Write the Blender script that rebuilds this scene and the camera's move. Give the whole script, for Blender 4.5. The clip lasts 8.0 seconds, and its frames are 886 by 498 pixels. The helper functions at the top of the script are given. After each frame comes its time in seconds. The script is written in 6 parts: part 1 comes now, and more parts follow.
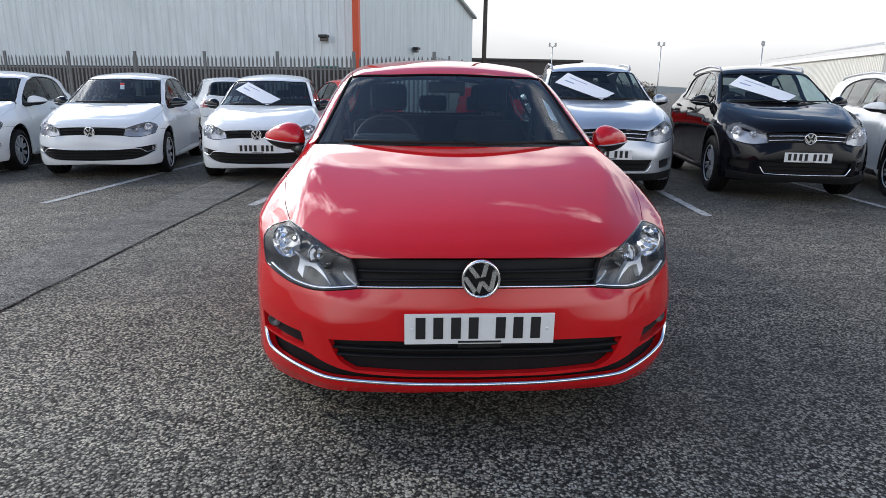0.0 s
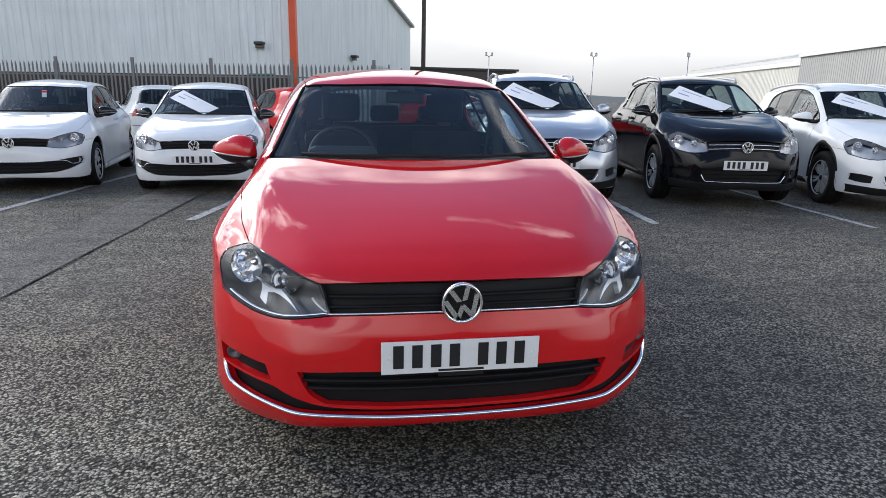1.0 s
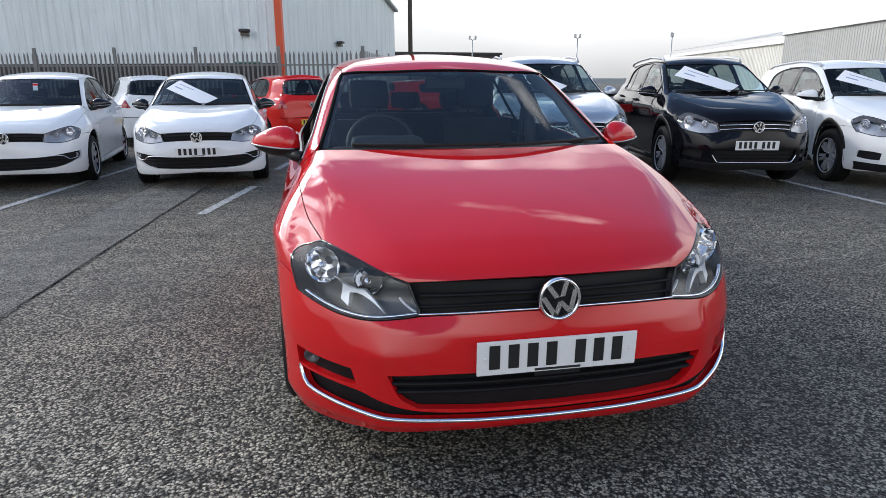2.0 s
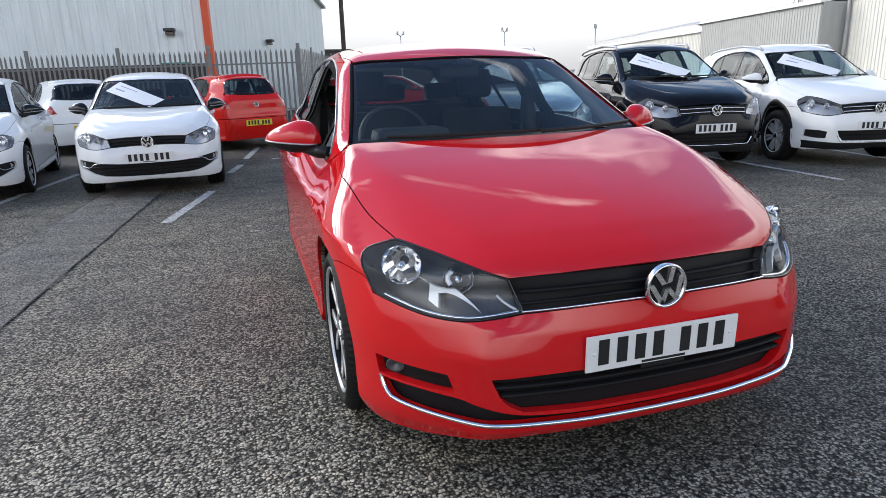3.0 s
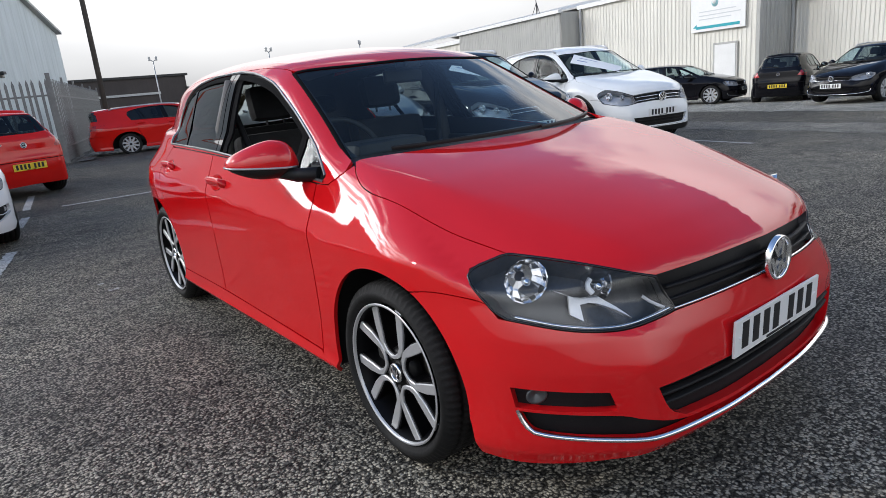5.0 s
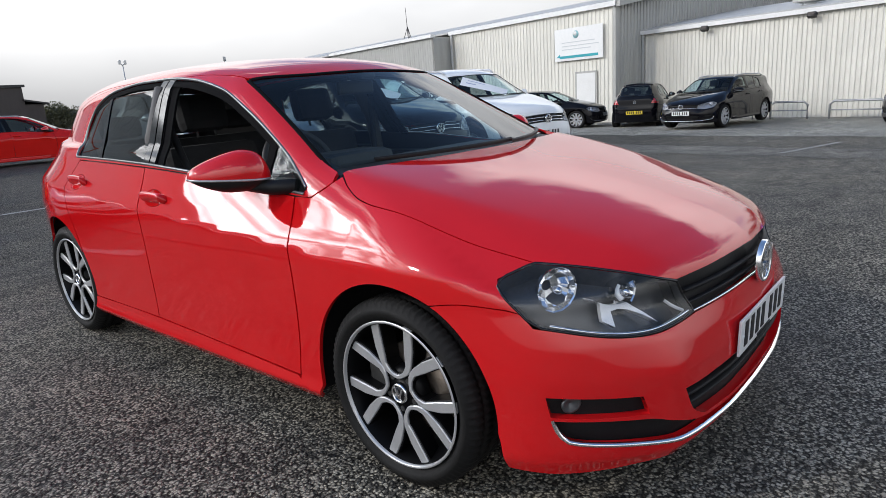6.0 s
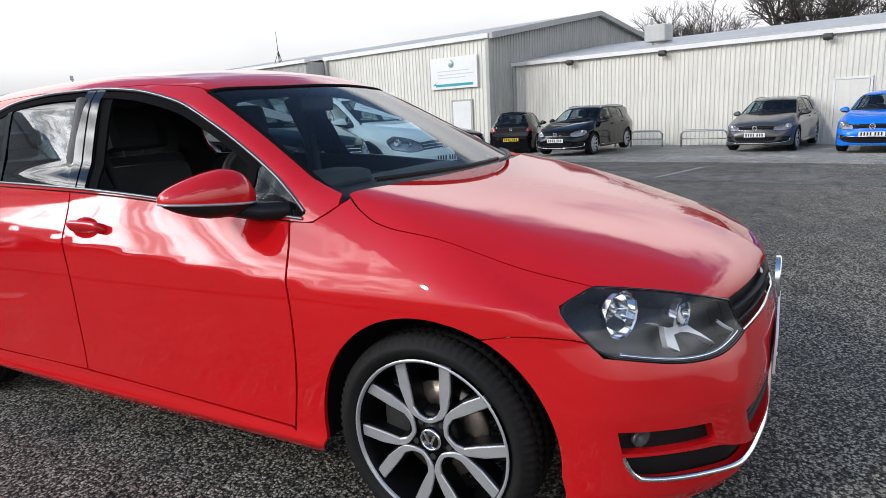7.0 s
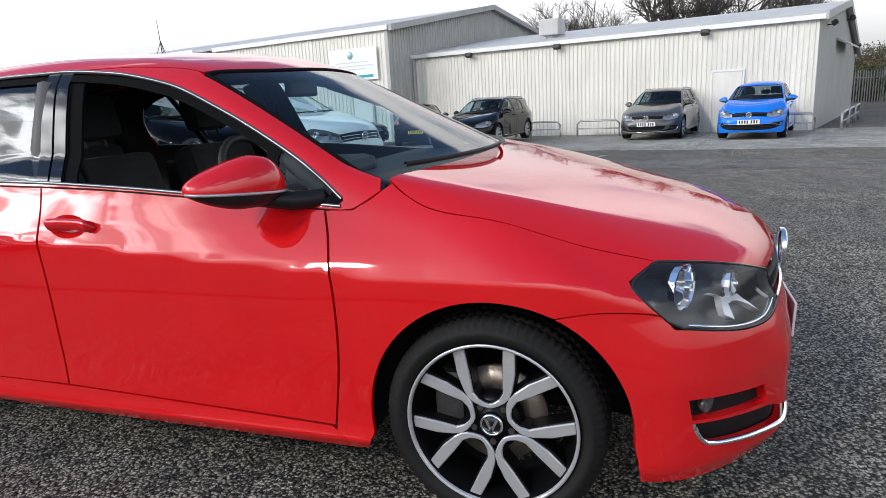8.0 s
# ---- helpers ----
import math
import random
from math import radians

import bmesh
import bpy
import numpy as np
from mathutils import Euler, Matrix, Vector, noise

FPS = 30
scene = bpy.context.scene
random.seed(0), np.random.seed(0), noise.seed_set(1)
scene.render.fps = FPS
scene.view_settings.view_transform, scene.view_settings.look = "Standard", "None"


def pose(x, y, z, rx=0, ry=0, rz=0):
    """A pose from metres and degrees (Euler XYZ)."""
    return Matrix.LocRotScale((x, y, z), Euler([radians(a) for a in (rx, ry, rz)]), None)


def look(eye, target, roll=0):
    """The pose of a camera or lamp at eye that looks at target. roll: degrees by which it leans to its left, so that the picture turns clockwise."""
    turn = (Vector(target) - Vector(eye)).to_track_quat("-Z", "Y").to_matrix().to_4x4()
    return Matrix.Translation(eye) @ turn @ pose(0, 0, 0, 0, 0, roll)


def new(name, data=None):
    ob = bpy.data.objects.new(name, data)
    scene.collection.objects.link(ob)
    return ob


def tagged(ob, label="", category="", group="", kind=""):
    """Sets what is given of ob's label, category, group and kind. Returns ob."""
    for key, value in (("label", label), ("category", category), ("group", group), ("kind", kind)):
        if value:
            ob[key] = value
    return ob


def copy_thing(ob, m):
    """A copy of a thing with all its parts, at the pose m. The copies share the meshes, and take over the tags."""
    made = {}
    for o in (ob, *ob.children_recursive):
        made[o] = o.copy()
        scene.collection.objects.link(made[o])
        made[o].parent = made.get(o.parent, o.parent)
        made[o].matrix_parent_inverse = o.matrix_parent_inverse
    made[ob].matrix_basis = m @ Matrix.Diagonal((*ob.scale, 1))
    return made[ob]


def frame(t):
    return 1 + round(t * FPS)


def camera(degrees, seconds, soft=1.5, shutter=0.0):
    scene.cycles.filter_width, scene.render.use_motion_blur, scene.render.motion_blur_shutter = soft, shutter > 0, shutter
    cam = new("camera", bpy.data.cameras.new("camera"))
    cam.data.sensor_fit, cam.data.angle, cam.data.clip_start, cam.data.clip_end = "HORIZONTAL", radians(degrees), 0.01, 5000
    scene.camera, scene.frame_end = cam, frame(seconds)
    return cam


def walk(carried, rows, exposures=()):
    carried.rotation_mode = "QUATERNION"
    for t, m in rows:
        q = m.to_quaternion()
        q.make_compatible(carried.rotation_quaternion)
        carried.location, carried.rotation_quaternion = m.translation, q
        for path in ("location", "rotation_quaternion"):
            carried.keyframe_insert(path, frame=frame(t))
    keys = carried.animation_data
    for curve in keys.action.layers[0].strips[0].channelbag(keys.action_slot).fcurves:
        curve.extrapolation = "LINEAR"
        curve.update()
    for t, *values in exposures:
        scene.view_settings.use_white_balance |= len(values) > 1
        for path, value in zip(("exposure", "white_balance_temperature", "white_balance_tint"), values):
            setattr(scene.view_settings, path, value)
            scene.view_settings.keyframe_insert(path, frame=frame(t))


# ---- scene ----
cam = camera(70.1, 8.0, 0.7)
PATH = [
    (0, (-0.267, -2.031, 1.262), (-0.138, -0.097, 0.77), 0.8),
    (0.5, (-0.314, -1.992, 1.264), (-0.059, -0.067, 0.785), 1.4),
    (1, (-0.378, -1.876, 1.272), (-0.06, 0.043, 0.807), 1.0),
    (1.5, (-0.483, -1.754, 1.282), (-0.169, 0.162, 0.798), -1.0),
    (2.8, (-1.066, -1.584, 1.243), (-0.562, 0.276, 0.709), 0.5),
    (3, (-1.128, -1.464, 1.238), (-0.562, 0.381, 0.716), -1.8),
    (3.5, (-1.308, -1.292, 1.255), (-0.64, 0.51, 0.7), -0.8),
    (4, (-1.583, -1.18, 1.244), (-0.757, 0.566, 0.724), -1.9),
    (4.5, (-1.747, -1.022, 1.226), (-0.762, 0.648, 0.736), -1.9),
    (4.7, (-1.781, -0.931, 1.229), (-0.719, 0.689, 0.73), -3.3),
    (5.8, (-2.067, -0.549, 1.226), (-0.664, 0.787, 0.73), -5.8),
    (6, (-2.114, -0.476, 1.223), (-0.645, 0.793, 0.74), -4.0),
    (6.5, (-2.15, -0.219, 1.216), (-0.571, 0.905, 0.721), -5.1),
    (7, (-2.231, 0.009, 1.21), (-0.518, 0.95, 0.783), -3.0),
    (7.5, (-2.385, 0.233, 1.237), (-0.608, 1.031, 0.783), -3.7),
    (8, (-2.379, 0.418, 1.199), (-0.542, 1.06, 0.735), -3.3),
]
walk(cam, [(t, look(eye, target, roll)) for t, eye, target, roll in PATH], exposures=[(0, 1.40), (1.5, 1.39), (3.0, 1.54), (4.5, 1.36), (6.0, 1.15), (8.0, 1.33)])

# ---------------------------------------------------------------- light
SUN_AZ, SUN_EL = -58.0, 33.0
CLOUD_AZ, CLOUD_EL = -29.0, 25.0
world = bpy.data.worlds.new("sky")
scene.world = world
world.use_nodes = True
wt = world.node_tree
wt.nodes.clear()


def wnode(kind, **values):
    n = wt.nodes.new(kind)
    for k, v in values.items():
        n.inputs[k].default_value = v
    return n


sky = wt.nodes.new("ShaderNodeTexSky")
sky.sky_type, sky.sun_disc = "NISHITA", False
sky.sun_elevation, sky.sun_rotation = radians(SUN_EL), radians(SUN_AZ)
sky.dust_density, sky.ozone_density = 0.4, 3.0
tc = wt.nodes.new("ShaderNodeTexCoord")
mp = wnode("ShaderNodeMapping", Scale=(1.0, 1.0, 2.6))
n1 = wnode("ShaderNodeTexNoise", Scale=2.3, Detail=7.0, Roughness=0.55)
n2 = wnode("ShaderNodeTexNoise", Scale=1.1, Detail=5.0, Roughness=0.5)
cover = wt.nodes.new("ShaderNodeValToRGB")
cover.color_ramp.elements[0].position, cover.color_ramp.elements[1].position = 0.36, 0.5
shade = wt.nodes.new("ShaderNodeValToRGB")
shade.color_ramp.elements[0].position, shade.color_ramp.elements[1].position = 0.38, 0.68
shade.color_ramp.elements[0].color, shade.color_ramp.elements[1].color = (0.575, 0.585, 0.605, 1), (0.915, 0.915, 0.925, 1)
skyk = wnode("ShaderNodeVectorMath")
skyk.operation = "SCALE"
skyk.inputs["Scale"].default_value = 0.085
cloud = wt.nodes.new("ShaderNodeMix")
cloud.data_type = "RGBA"
bg = wnode("ShaderNodeBackground", Strength=1.0)
wout = wt.nodes.new("ShaderNodeOutputWorld")
L = wt.links.new
L(tc.outputs["Generated"], mp.inputs["Vector"])
L(mp.outputs[0], n1.inputs["Vector"])
L(mp.outputs[0], n2.inputs["Vector"])
sepz = wt.nodes.new("ShaderNodeSeparateXYZ")
rise = wt.nodes.new("ShaderNodeMath")
rise.operation, rise.inputs[1].default_value, rise.inputs[2].default_value = "MULTIPLY_ADD", -0.95, 0.35
both_ = wt.nodes.new("ShaderNodeMath")
both_.operation = "ADD"
L(tc.outputs["Generated"], sepz.inputs[0])
L(sepz.outputs["Z"], rise.inputs[0])
L(rise.outputs[0], both_.inputs[0])
L(n1.outputs["Fac"], both_.inputs[1])

L(n2.outputs["Fac"], shade.inputs["Fac"])
L(sky.outputs[0], skyk.inputs[0])
L(cover.outputs["Color"], cloud.inputs["Factor"])
L(skyk.outputs[0], cloud.inputs["A"])
# bright clouds beside the sun
sdir = (math.sin(radians(CLOUD_AZ)) * math.cos(radians(CLOUD_EL)), math.cos(radians(CLOUD_AZ)) * math.cos(radians(CLOUD_EL)), math.sin(radians(CLOUD_EL)))
dot = wt.nodes.new("ShaderNodeVectorMath")
dot.operation = "DOT_PRODUCT"
dot.inputs[1].default_value = sdir
pos = wt.nodes.new("ShaderNodeMath")
pos.operation, pos.inputs[1].default_value = "MAXIMUM", 0.0
powr = wt.nodes.new("ShaderNodeMath")
powr.operation, powr.inputs[1].default_value = "POWER", 30.0
gain = wt.nodes.new("ShaderNodeMath")
gain.operation, gain.inputs[1].default_value, gain.inputs[2].default_value = "MULTIPLY_ADD", 10.0, 1.0
lit = wt.nodes.new("ShaderNodeVectorMath")
lit.operation = "SCALE"
L(tc.outputs["Generated"], dot.inputs[0])
L(dot.outputs["Value"], pos.inputs[0])
L(pos.outputs[0], powr.inputs[0])
# the bright cloud is broken: ragged lit and grey parts
n3 = wnode("ShaderNodeTexNoise", Scale=9.0, Detail=9.0, Roughness=0.6)
n3.inputs["Distortion"].default_value = 0.6
rag = wt.nodes.new("ShaderNodeMapRange")
rag.interpolation_type = "SMOOTHSTEP"
for k, q in (("From Min", 0.40), ("From Max", 0.58), ("To Min", 0.12), ("To Max", 1.0)):
    rag.inputs[k].default_value = q
torn = wt.nodes.new("ShaderNodeMath")
torn.operation = "MULTIPLY"
L(mp.outputs[0], n3.inputs["Vector"])
L(n3.outputs["Fac"], rag.inputs["Value"])
L(powr.outputs[0], torn.inputs[0])
L(rag.outputs[0], torn.inputs[1])
L(torn.outputs[0], gain.inputs[0])
# an overcast sky is brighter overhead than at the horizon
dome = wt.nodes.new("ShaderNodeMapRange")
for k, q in (("From Min", 0.0), ("From Max", 1.0), ("To Min", 0.29), ("To Max", 2.7)):
    dome.inputs[k].default_value = q
L(sepz.outputs["Z"], dome.inputs["Value"])
L(dome.outputs[0], gain.inputs[2])
near = wt.nodes.new("ShaderNodeMath")
near.operation, near.inputs[1].default_value = "MULTIPLY_ADD", 0.20
L(powr.outputs[0], near.inputs[0])
L(both_.outputs[0], near.inputs[2])
L(near.outputs[0], cover.inputs["Fac"])
L(shade.outputs["Color"], lit.inputs[0])
L(gain.outputs[0], lit.inputs["Scale"])
L(lit.outputs[0], cloud.inputs["B"])
L(cloud.outputs["Result"], bg.inputs["Color"])
L(bg.outputs[0], wout.inputs["Surface"])

sun = new("sun", bpy.data.lights.new("sun", "SUN"))
sun.data.energy, sun.data.angle, sun.data.color = 0.5, radians(3.5), (1.0, 0.94, 0.86)
_a, _e = radians(SUN_AZ), radians(SUN_EL)
sun.matrix_world = look((0, 0, 0), (-math.sin(_a) * math.cos(_e), -math.cos(_a) * math.cos(_e), -math.sin(_e)))


# ---------------------------------------------------------------- materials
def shader(name, color, rough=0.5, metal=0.0, coat=0.0, spec=0.5):
    m = bpy.data.materials.new(name)
    m.use_nodes = True
    b = m.node_tree.nodes["Principled BSDF"]
    b.inputs["Base Color"].default_value = (*color, 1)
    b.inputs["Roughness"].default_value = rough
    b.inputs["Metallic"].default_value = metal
    b.inputs["Coat Weight"].default_value = coat
    b.inputs["Coat Roughness"].default_value = 0.02
    b.inputs["Specular IOR Level"].default_value = spec
    return m


def coords(m, scale=(1, 1, 1), space="Object"):
    t = m.node_tree
    c, mp = t.nodes.new("ShaderNodeTexCoord"), t.nodes.new("ShaderNodeMapping")
    mp.inputs["Scale"].default_value = scale
    t.links.new(c.outputs[space], mp.inputs["Vector"])
    return mp.outputs[0]


def noise_node(m, vec, scale, detail=4.0, rough=0.55):
    n = m.node_tree.nodes.new("ShaderNodeTexNoise")
    n.inputs["Scale"].default_value, n.inputs["Detail"].default_value, n.inputs["Roughness"].default_value = scale, detail, rough
    m.node_tree.links.new(vec, n.inputs["Vector"])
    return n.outputs["Fac"]


def ramp(m, fac, stops):
    r = m.node_tree.nodes.new("ShaderNodeValToRGB")
    e = r.color_ramp.elements
    while len(e) < len(stops):
        e.new(0.5)
    for el, (p, c) in zip(e, stops):
        el.position, el.color = p, (*c, 1) if len(c) == 3 else c
    m.node_tree.links.new(fac, r.inputs["Fac"])
    return r.outputs["Color"]


def blend(m, kind, fac, a, b):
    n = m.node_tree.nodes.new("ShaderNodeMix")
    n.data_type, n.blend_type = "RGBA", kind
    for key, v in (("Factor", fac), ("A", a), ("B", b)):
        s = n.inputs[key]
        if isinstance(v, (float, int)):
            s.default_value = v if key == "Factor" else (v, v, v, 1)
        elif isinstance(v, tuple):
            s.default_value = (*v, 1)
        else:
            m.node_tree.links.new(v, s)
    return n.outputs["Result"]


def principled(m):
    return m.node_tree.nodes["Principled BSDF"]


def put(m, out, key):
    m.node_tree.links.new(out, principled(m).inputs[key])


def bump(m, height, strength=0.3, distance=0.01, after=None):
    n = m.node_tree.nodes.new("ShaderNodeBump")
    n.inputs["Strength"].default_value, n.inputs["Distance"].default_value = strength, distance
    m.node_tree.links.new(height, n.inputs["Height"])
    if after is not None:
        m.node_tree.links.new(after, n.inputs["Normal"])
    m.node_tree.links.new(n.outputs[0], principled(m).inputs["Normal"])
    return n.outputs[0]


def mottled(name, a, b, scale, rough=0.7, fine=60.0, relief=0.2, metal=0.0, dist=0.004):
    """A surface that varies at two scales between two colours."""
    m = shader(name, a, rough, metal)
    v = coords(m)
    big, small = noise_node(m, v, scale, 5), noise_node(m, v, fine, 3)
    mixf = blend(m, "MIX", 0.4, big, small)
    put(m, ramp(m, mixf, [(0.32, a), (0.68, b)]), "Base Color")
    bump(m, small, relief, dist)
    return m


def car_paint(name, color, metal=0.0, rough=0.35, coat_ior=1.45):
    m = shader(name, color, rough, metal, 1.0, 0.0 if metal == 0 else 0.5)
    principled(m).inputs["Coat IOR"].default_value = coat_ior
    v = coords(m)
    dust = noise_node(m, v, 3.0, 6)
    grime = noise_node(m, v, 70.0, 2)
    put(m, ramp(m, dust, [(0.3, tuple(c * 0.96 for c in color)), (0.75, tuple(min(1, c * 1.03 + 0.002) for c in color))]), "Base Color")
    r = m.node_tree.nodes.new("ShaderNodeMapRange")
    r.inputs["To Min"].default_value, r.inputs["To Max"].default_value = 0.015, 0.05
    m.node_tree.links.new(grime, r.inputs["Value"])
    put(m, r.outputs[0], "Coat Roughness")
    return m


def glass(name, tint, ior=1.5):
    m = bpy.data.materials.new(name)
    m.use_nodes = True
    t = m.node_tree
    t.nodes.clear()
    tr, gl, fr, mx, out = [t.nodes.new(k) for k in ("ShaderNodeBsdfTransparent", "ShaderNodeBsdfGlossy", "ShaderNodeLayerWeight", "ShaderNodeMixShader", "ShaderNodeOutputMaterial")]
    pw, ma = t.nodes.new("ShaderNodeMath"), t.nodes.new("ShaderNodeMath")
    r0 = ((ior - 1) / (ior + 1)) ** 2
    pw.operation, pw.inputs[1].default_value = "POWER", 5.0
    ma.operation, ma.inputs[1].default_value, ma.inputs[2].default_value = "MULTIPLY_ADD", 0.95 - r0, r0
    tr.inputs["Color"].default_value = (*tint, 1)
    gl.inputs["Roughness"].default_value = 0.0
    fr.inputs["Blend"].default_value = 0.5
    t.links.new(fr.outputs["Facing"], pw.inputs[0])
    t.links.new(pw.outputs[0], ma.inputs[0])
    t.links.new(ma.outputs[0], mx.inputs[0])
    t.links.new(tr.outputs[0], mx.inputs[1])
    t.links.new(gl.outputs[0], mx.inputs[2])
    t.links.new(mx.outputs[0], out.inputs["Surface"])
    return m


RED = car_paint("red_paint", (0.59, 0.006, 0.009), coat_ior=1.59)
WHITE = car_paint("white_paint", (0.78, 0.80, 0.80))
SILVER = car_paint("silver_paint", (0.50, 0.53, 0.57), 0.7, 0.3)
BLACKP = car_paint("black_paint", (0.004, 0.004, 0.006), coat_ior=1.32)
GREYP = car_paint("grey_paint", (0.055, 0.052, 0.05), 0.3, 0.4)
BLUEP = car_paint("blue_paint", (0.006, 0.17, 0.70))
REDPOLO = car_paint("bright_red_paint", (0.62, 0.012, 0.008))
GLOSS = shader("gloss_black", (0.006, 0.006, 0.007), 0.05, 0, 0.0)
PILLAR = shader("pillar_black", (0.006, 0.006, 0.007), 0.09, 0, 0.0, 0.28)
GRILLE = mottled("grille_black", (0.006, 0.006, 0.007), (0.012, 0.012, 0.013), 8, 0.55, 160, 0.1)
principled(GRILLE).inputs["Specular IOR Level"].default_value = 0.2
PLASTIC = mottled("black_plastic", (0.009, 0.009, 0.0095), (0.016, 0.016, 0.017), 6, 0.45, 220, 0.15)
RUBBER = mottled("tyre_rubber", (0.006, 0.006, 0.006), (0.014, 0.0137, 0.0134), 5, 0.7, 90, 0.3)
for _m in (PLASTIC, RUBBER):
    principled(_m).inputs["Specular IOR Level"].default_value = 0.25
CHROME = shader("chrome", (0.95, 0.95, 0.955), 0.2, 1.0)
SATIN = shader("satin_window_trim", (0.20, 0.20, 0.20), 0.3, 0.9)
ALLOY = mottled("machined_alloy", (0.46, 0.465, 0.475), (0.54, 0.545, 0.55), 4, 0.30, 150, 0.06, 0.5)
RIMBLACK = shader("rim_black", (0.004, 0.004, 0.0045), 0.35, 0, 0.0, 0.12)
SILVERRIM = mottled("silver_wheel", (0.46, 0.47, 0.49), (0.58, 0.59, 0.61), 4, 0.36, 120, 0.05, 0.3)
STEEL = mottled("brake_steel", (0.30, 0.24, 0.19), (0.42, 0.37, 0.32), 14, 0.4, 90, 0.2, 0.8)
GLASS = glass("window_glass", (0.70, 0.82, 0.84), 1.42)
LENS = glass("lamp_lens", (0.95, 0.96, 0.97), 1.45)
LAMPIN = mottled("lamp_housing", (0.055, 0.057, 0.061), (0.095, 0.098, 0.104), 18, 0.3, 90, 0.05, 0.3)
LAMPBRIGHT = mottled("lamp_silver", (0.66, 0.68, 0.70), (0.76, 0.78, 0.80), 20, 0.28, 120, 0.04, 0.25)
REFLECT = shader("lamp_reflector", (0.85, 0.86, 0.88), 0.08, 1.0)
LAMPCLEAR = mottled("clear_lamp_housing", (0.34, 0.35, 0.37), (0.46, 0.47, 0.49), 16, 0.25, 90, 0.05, 0.4)
TAIL = shader("tail_lamp_red", (0.35, 0.006, 0.012), 0.08, 0, 1.0)
SEAL = shader("seal_rubber", (0.006, 0.006, 0.0065), 0.85, 0, 0.0, 0.05)
DARKGLASS = glass("rear_side_glass", (0.30, 0.34, 0.34), 1.62)
PLATEW = mottled("plate_white", (0.74, 0.75, 0.74), (0.80, 0.80, 0.79), 8, 0.35, 60, 0.02)
PLATEY = mottled("plate_yellow", (0.80, 0.56, 0.03), (0.84, 0.62, 0.05), 8, 0.35, 60, 0.02)
INK = shader("plate_ink", (0.012, 0.012, 0.013), 0.5)
FABRIC = mottled("seat_fabric", (0.012, 0.012, 0.014), (0.026, 0.026, 0.029), 9, 0.9, 300, 0.4)
DASH = mottled("dashboard_plastic", (0.013, 0.013, 0.014), (0.021, 0.021, 0.022), 5, 0.6, 260, 0.25)
TRIMGREY = mottled("pillar_trim", (0.085, 0.08, 0.076), (0.11, 0.104, 0.10), 4, 0.7, 200, 0.1)
PAPER = mottled("sticker_paper", (0.76, 0.78, 0.80), (0.82, 0.83, 0.84), 3, 0.6, 50, 0.02)
BLUEINK = shader("sticker_ink", (0.28, 0.33, 0.50), 0.6)


# ---------------------------------------------------------------- building helpers
def gz(x):
    """Height of the ground: level round the car, falling gently towards the long sheds."""
    u = min(max((x - 4.5) / 15.5, 0.0), 1.0)
    return -0.40 * u


def mesh_of(name, verts, faces, smooth=False):
    me = bpy.data.meshes.new(name)
    me.from_pydata([tuple(map(float, v)) for v in verts], [], [tuple(map(int, q)) for q in faces])
    if smooth:
        me.shade_smooth()
    me.update()
    return me


def part(name, me, mat, parent=None, label="", m=None):
    """Links a mesh (or bmesh) as one object under a thing or part."""
    if isinstance(me, bmesh.types.BMesh):
        bm, me = me, bpy.data.meshes.new(name)
        bm.to_mesh(me)
        bm.free()
    ob = new(name, me)
    if mat is not None and not me.materials:
        me.materials.append(mat)
    if parent is not None:
        ob.parent = parent
    if m is not None:
        ob.matrix_basis = m
    return tagged(ob, label)


def thing(name, label, category, m=None, group="", kind=""):
    ob = new(name)
    ob.empty_display_size = 0.2
    if m is not None:
        ob.matrix_basis = m
    return tagged(ob, label, category, group, kind)


def box(size, at=(0, 0, 0), bevel=0.0, bm=None, m=None):
    """A box with bevelled edges, added to bm."""
    out = bm or bmesh.new()
    geom = bmesh.ops.create_cube(out, size=1.0)["verts"]
    bmesh.ops.scale(out, vec=size, verts=geom)
    if bevel:
        es = list({e for v in geom for e in v.link_edges})
        r = bmesh.ops.bevel(out, geom=es, offset=bevel, segments=2, affect="EDGES", profile=0.6)
        geom = list({v for f in r["faces"] for v in f.verts} | {v for v in geom if v.is_valid})
    mm = Matrix.Translation(at) if m is None else m @ Matrix.Translation(at)
    bmesh.ops.transform(out, matrix=mm, verts=geom)
    return out


def tube(points, radius, sides=8, bm=None, taper=None, cap=True):
    """A round bar along points."""
    out = bm or bmesh.new()
    pts = [Vector(p) for p in points]
    rings = []
    for i, p in enumerate(pts):
        d = (pts[min(i + 1, len(pts) - 1)] - pts[max(i - 1, 0)]).normalized()
        a = d.cross(Vector((0, 0, 1)))
        a = a.normalized() if a.length > 0.05 else d.cross(Vector((0, 1, 0))).normalized()
        b = d.cross(a)
        r = radius if taper is None else radius * (1 + (taper - 1) * i / (len(pts) - 1))
        rings.append([out.verts.new(p + (a * math.cos(2 * math.pi * k / sides) + b * math.sin(2 * math.pi * k / sides)) * r) for k in range(sides)])
    for r0, r1 in zip(rings, rings[1:]):
        for k in range(sides):
            f = out.faces.new((r0[k], r0[(k + 1) % sides], r1[(k + 1) % sides], r1[k]))
            f.smooth = True
    if cap:
        out.faces.new(rings[0][::-1])
        out.faces.new(rings[-1])
    return out


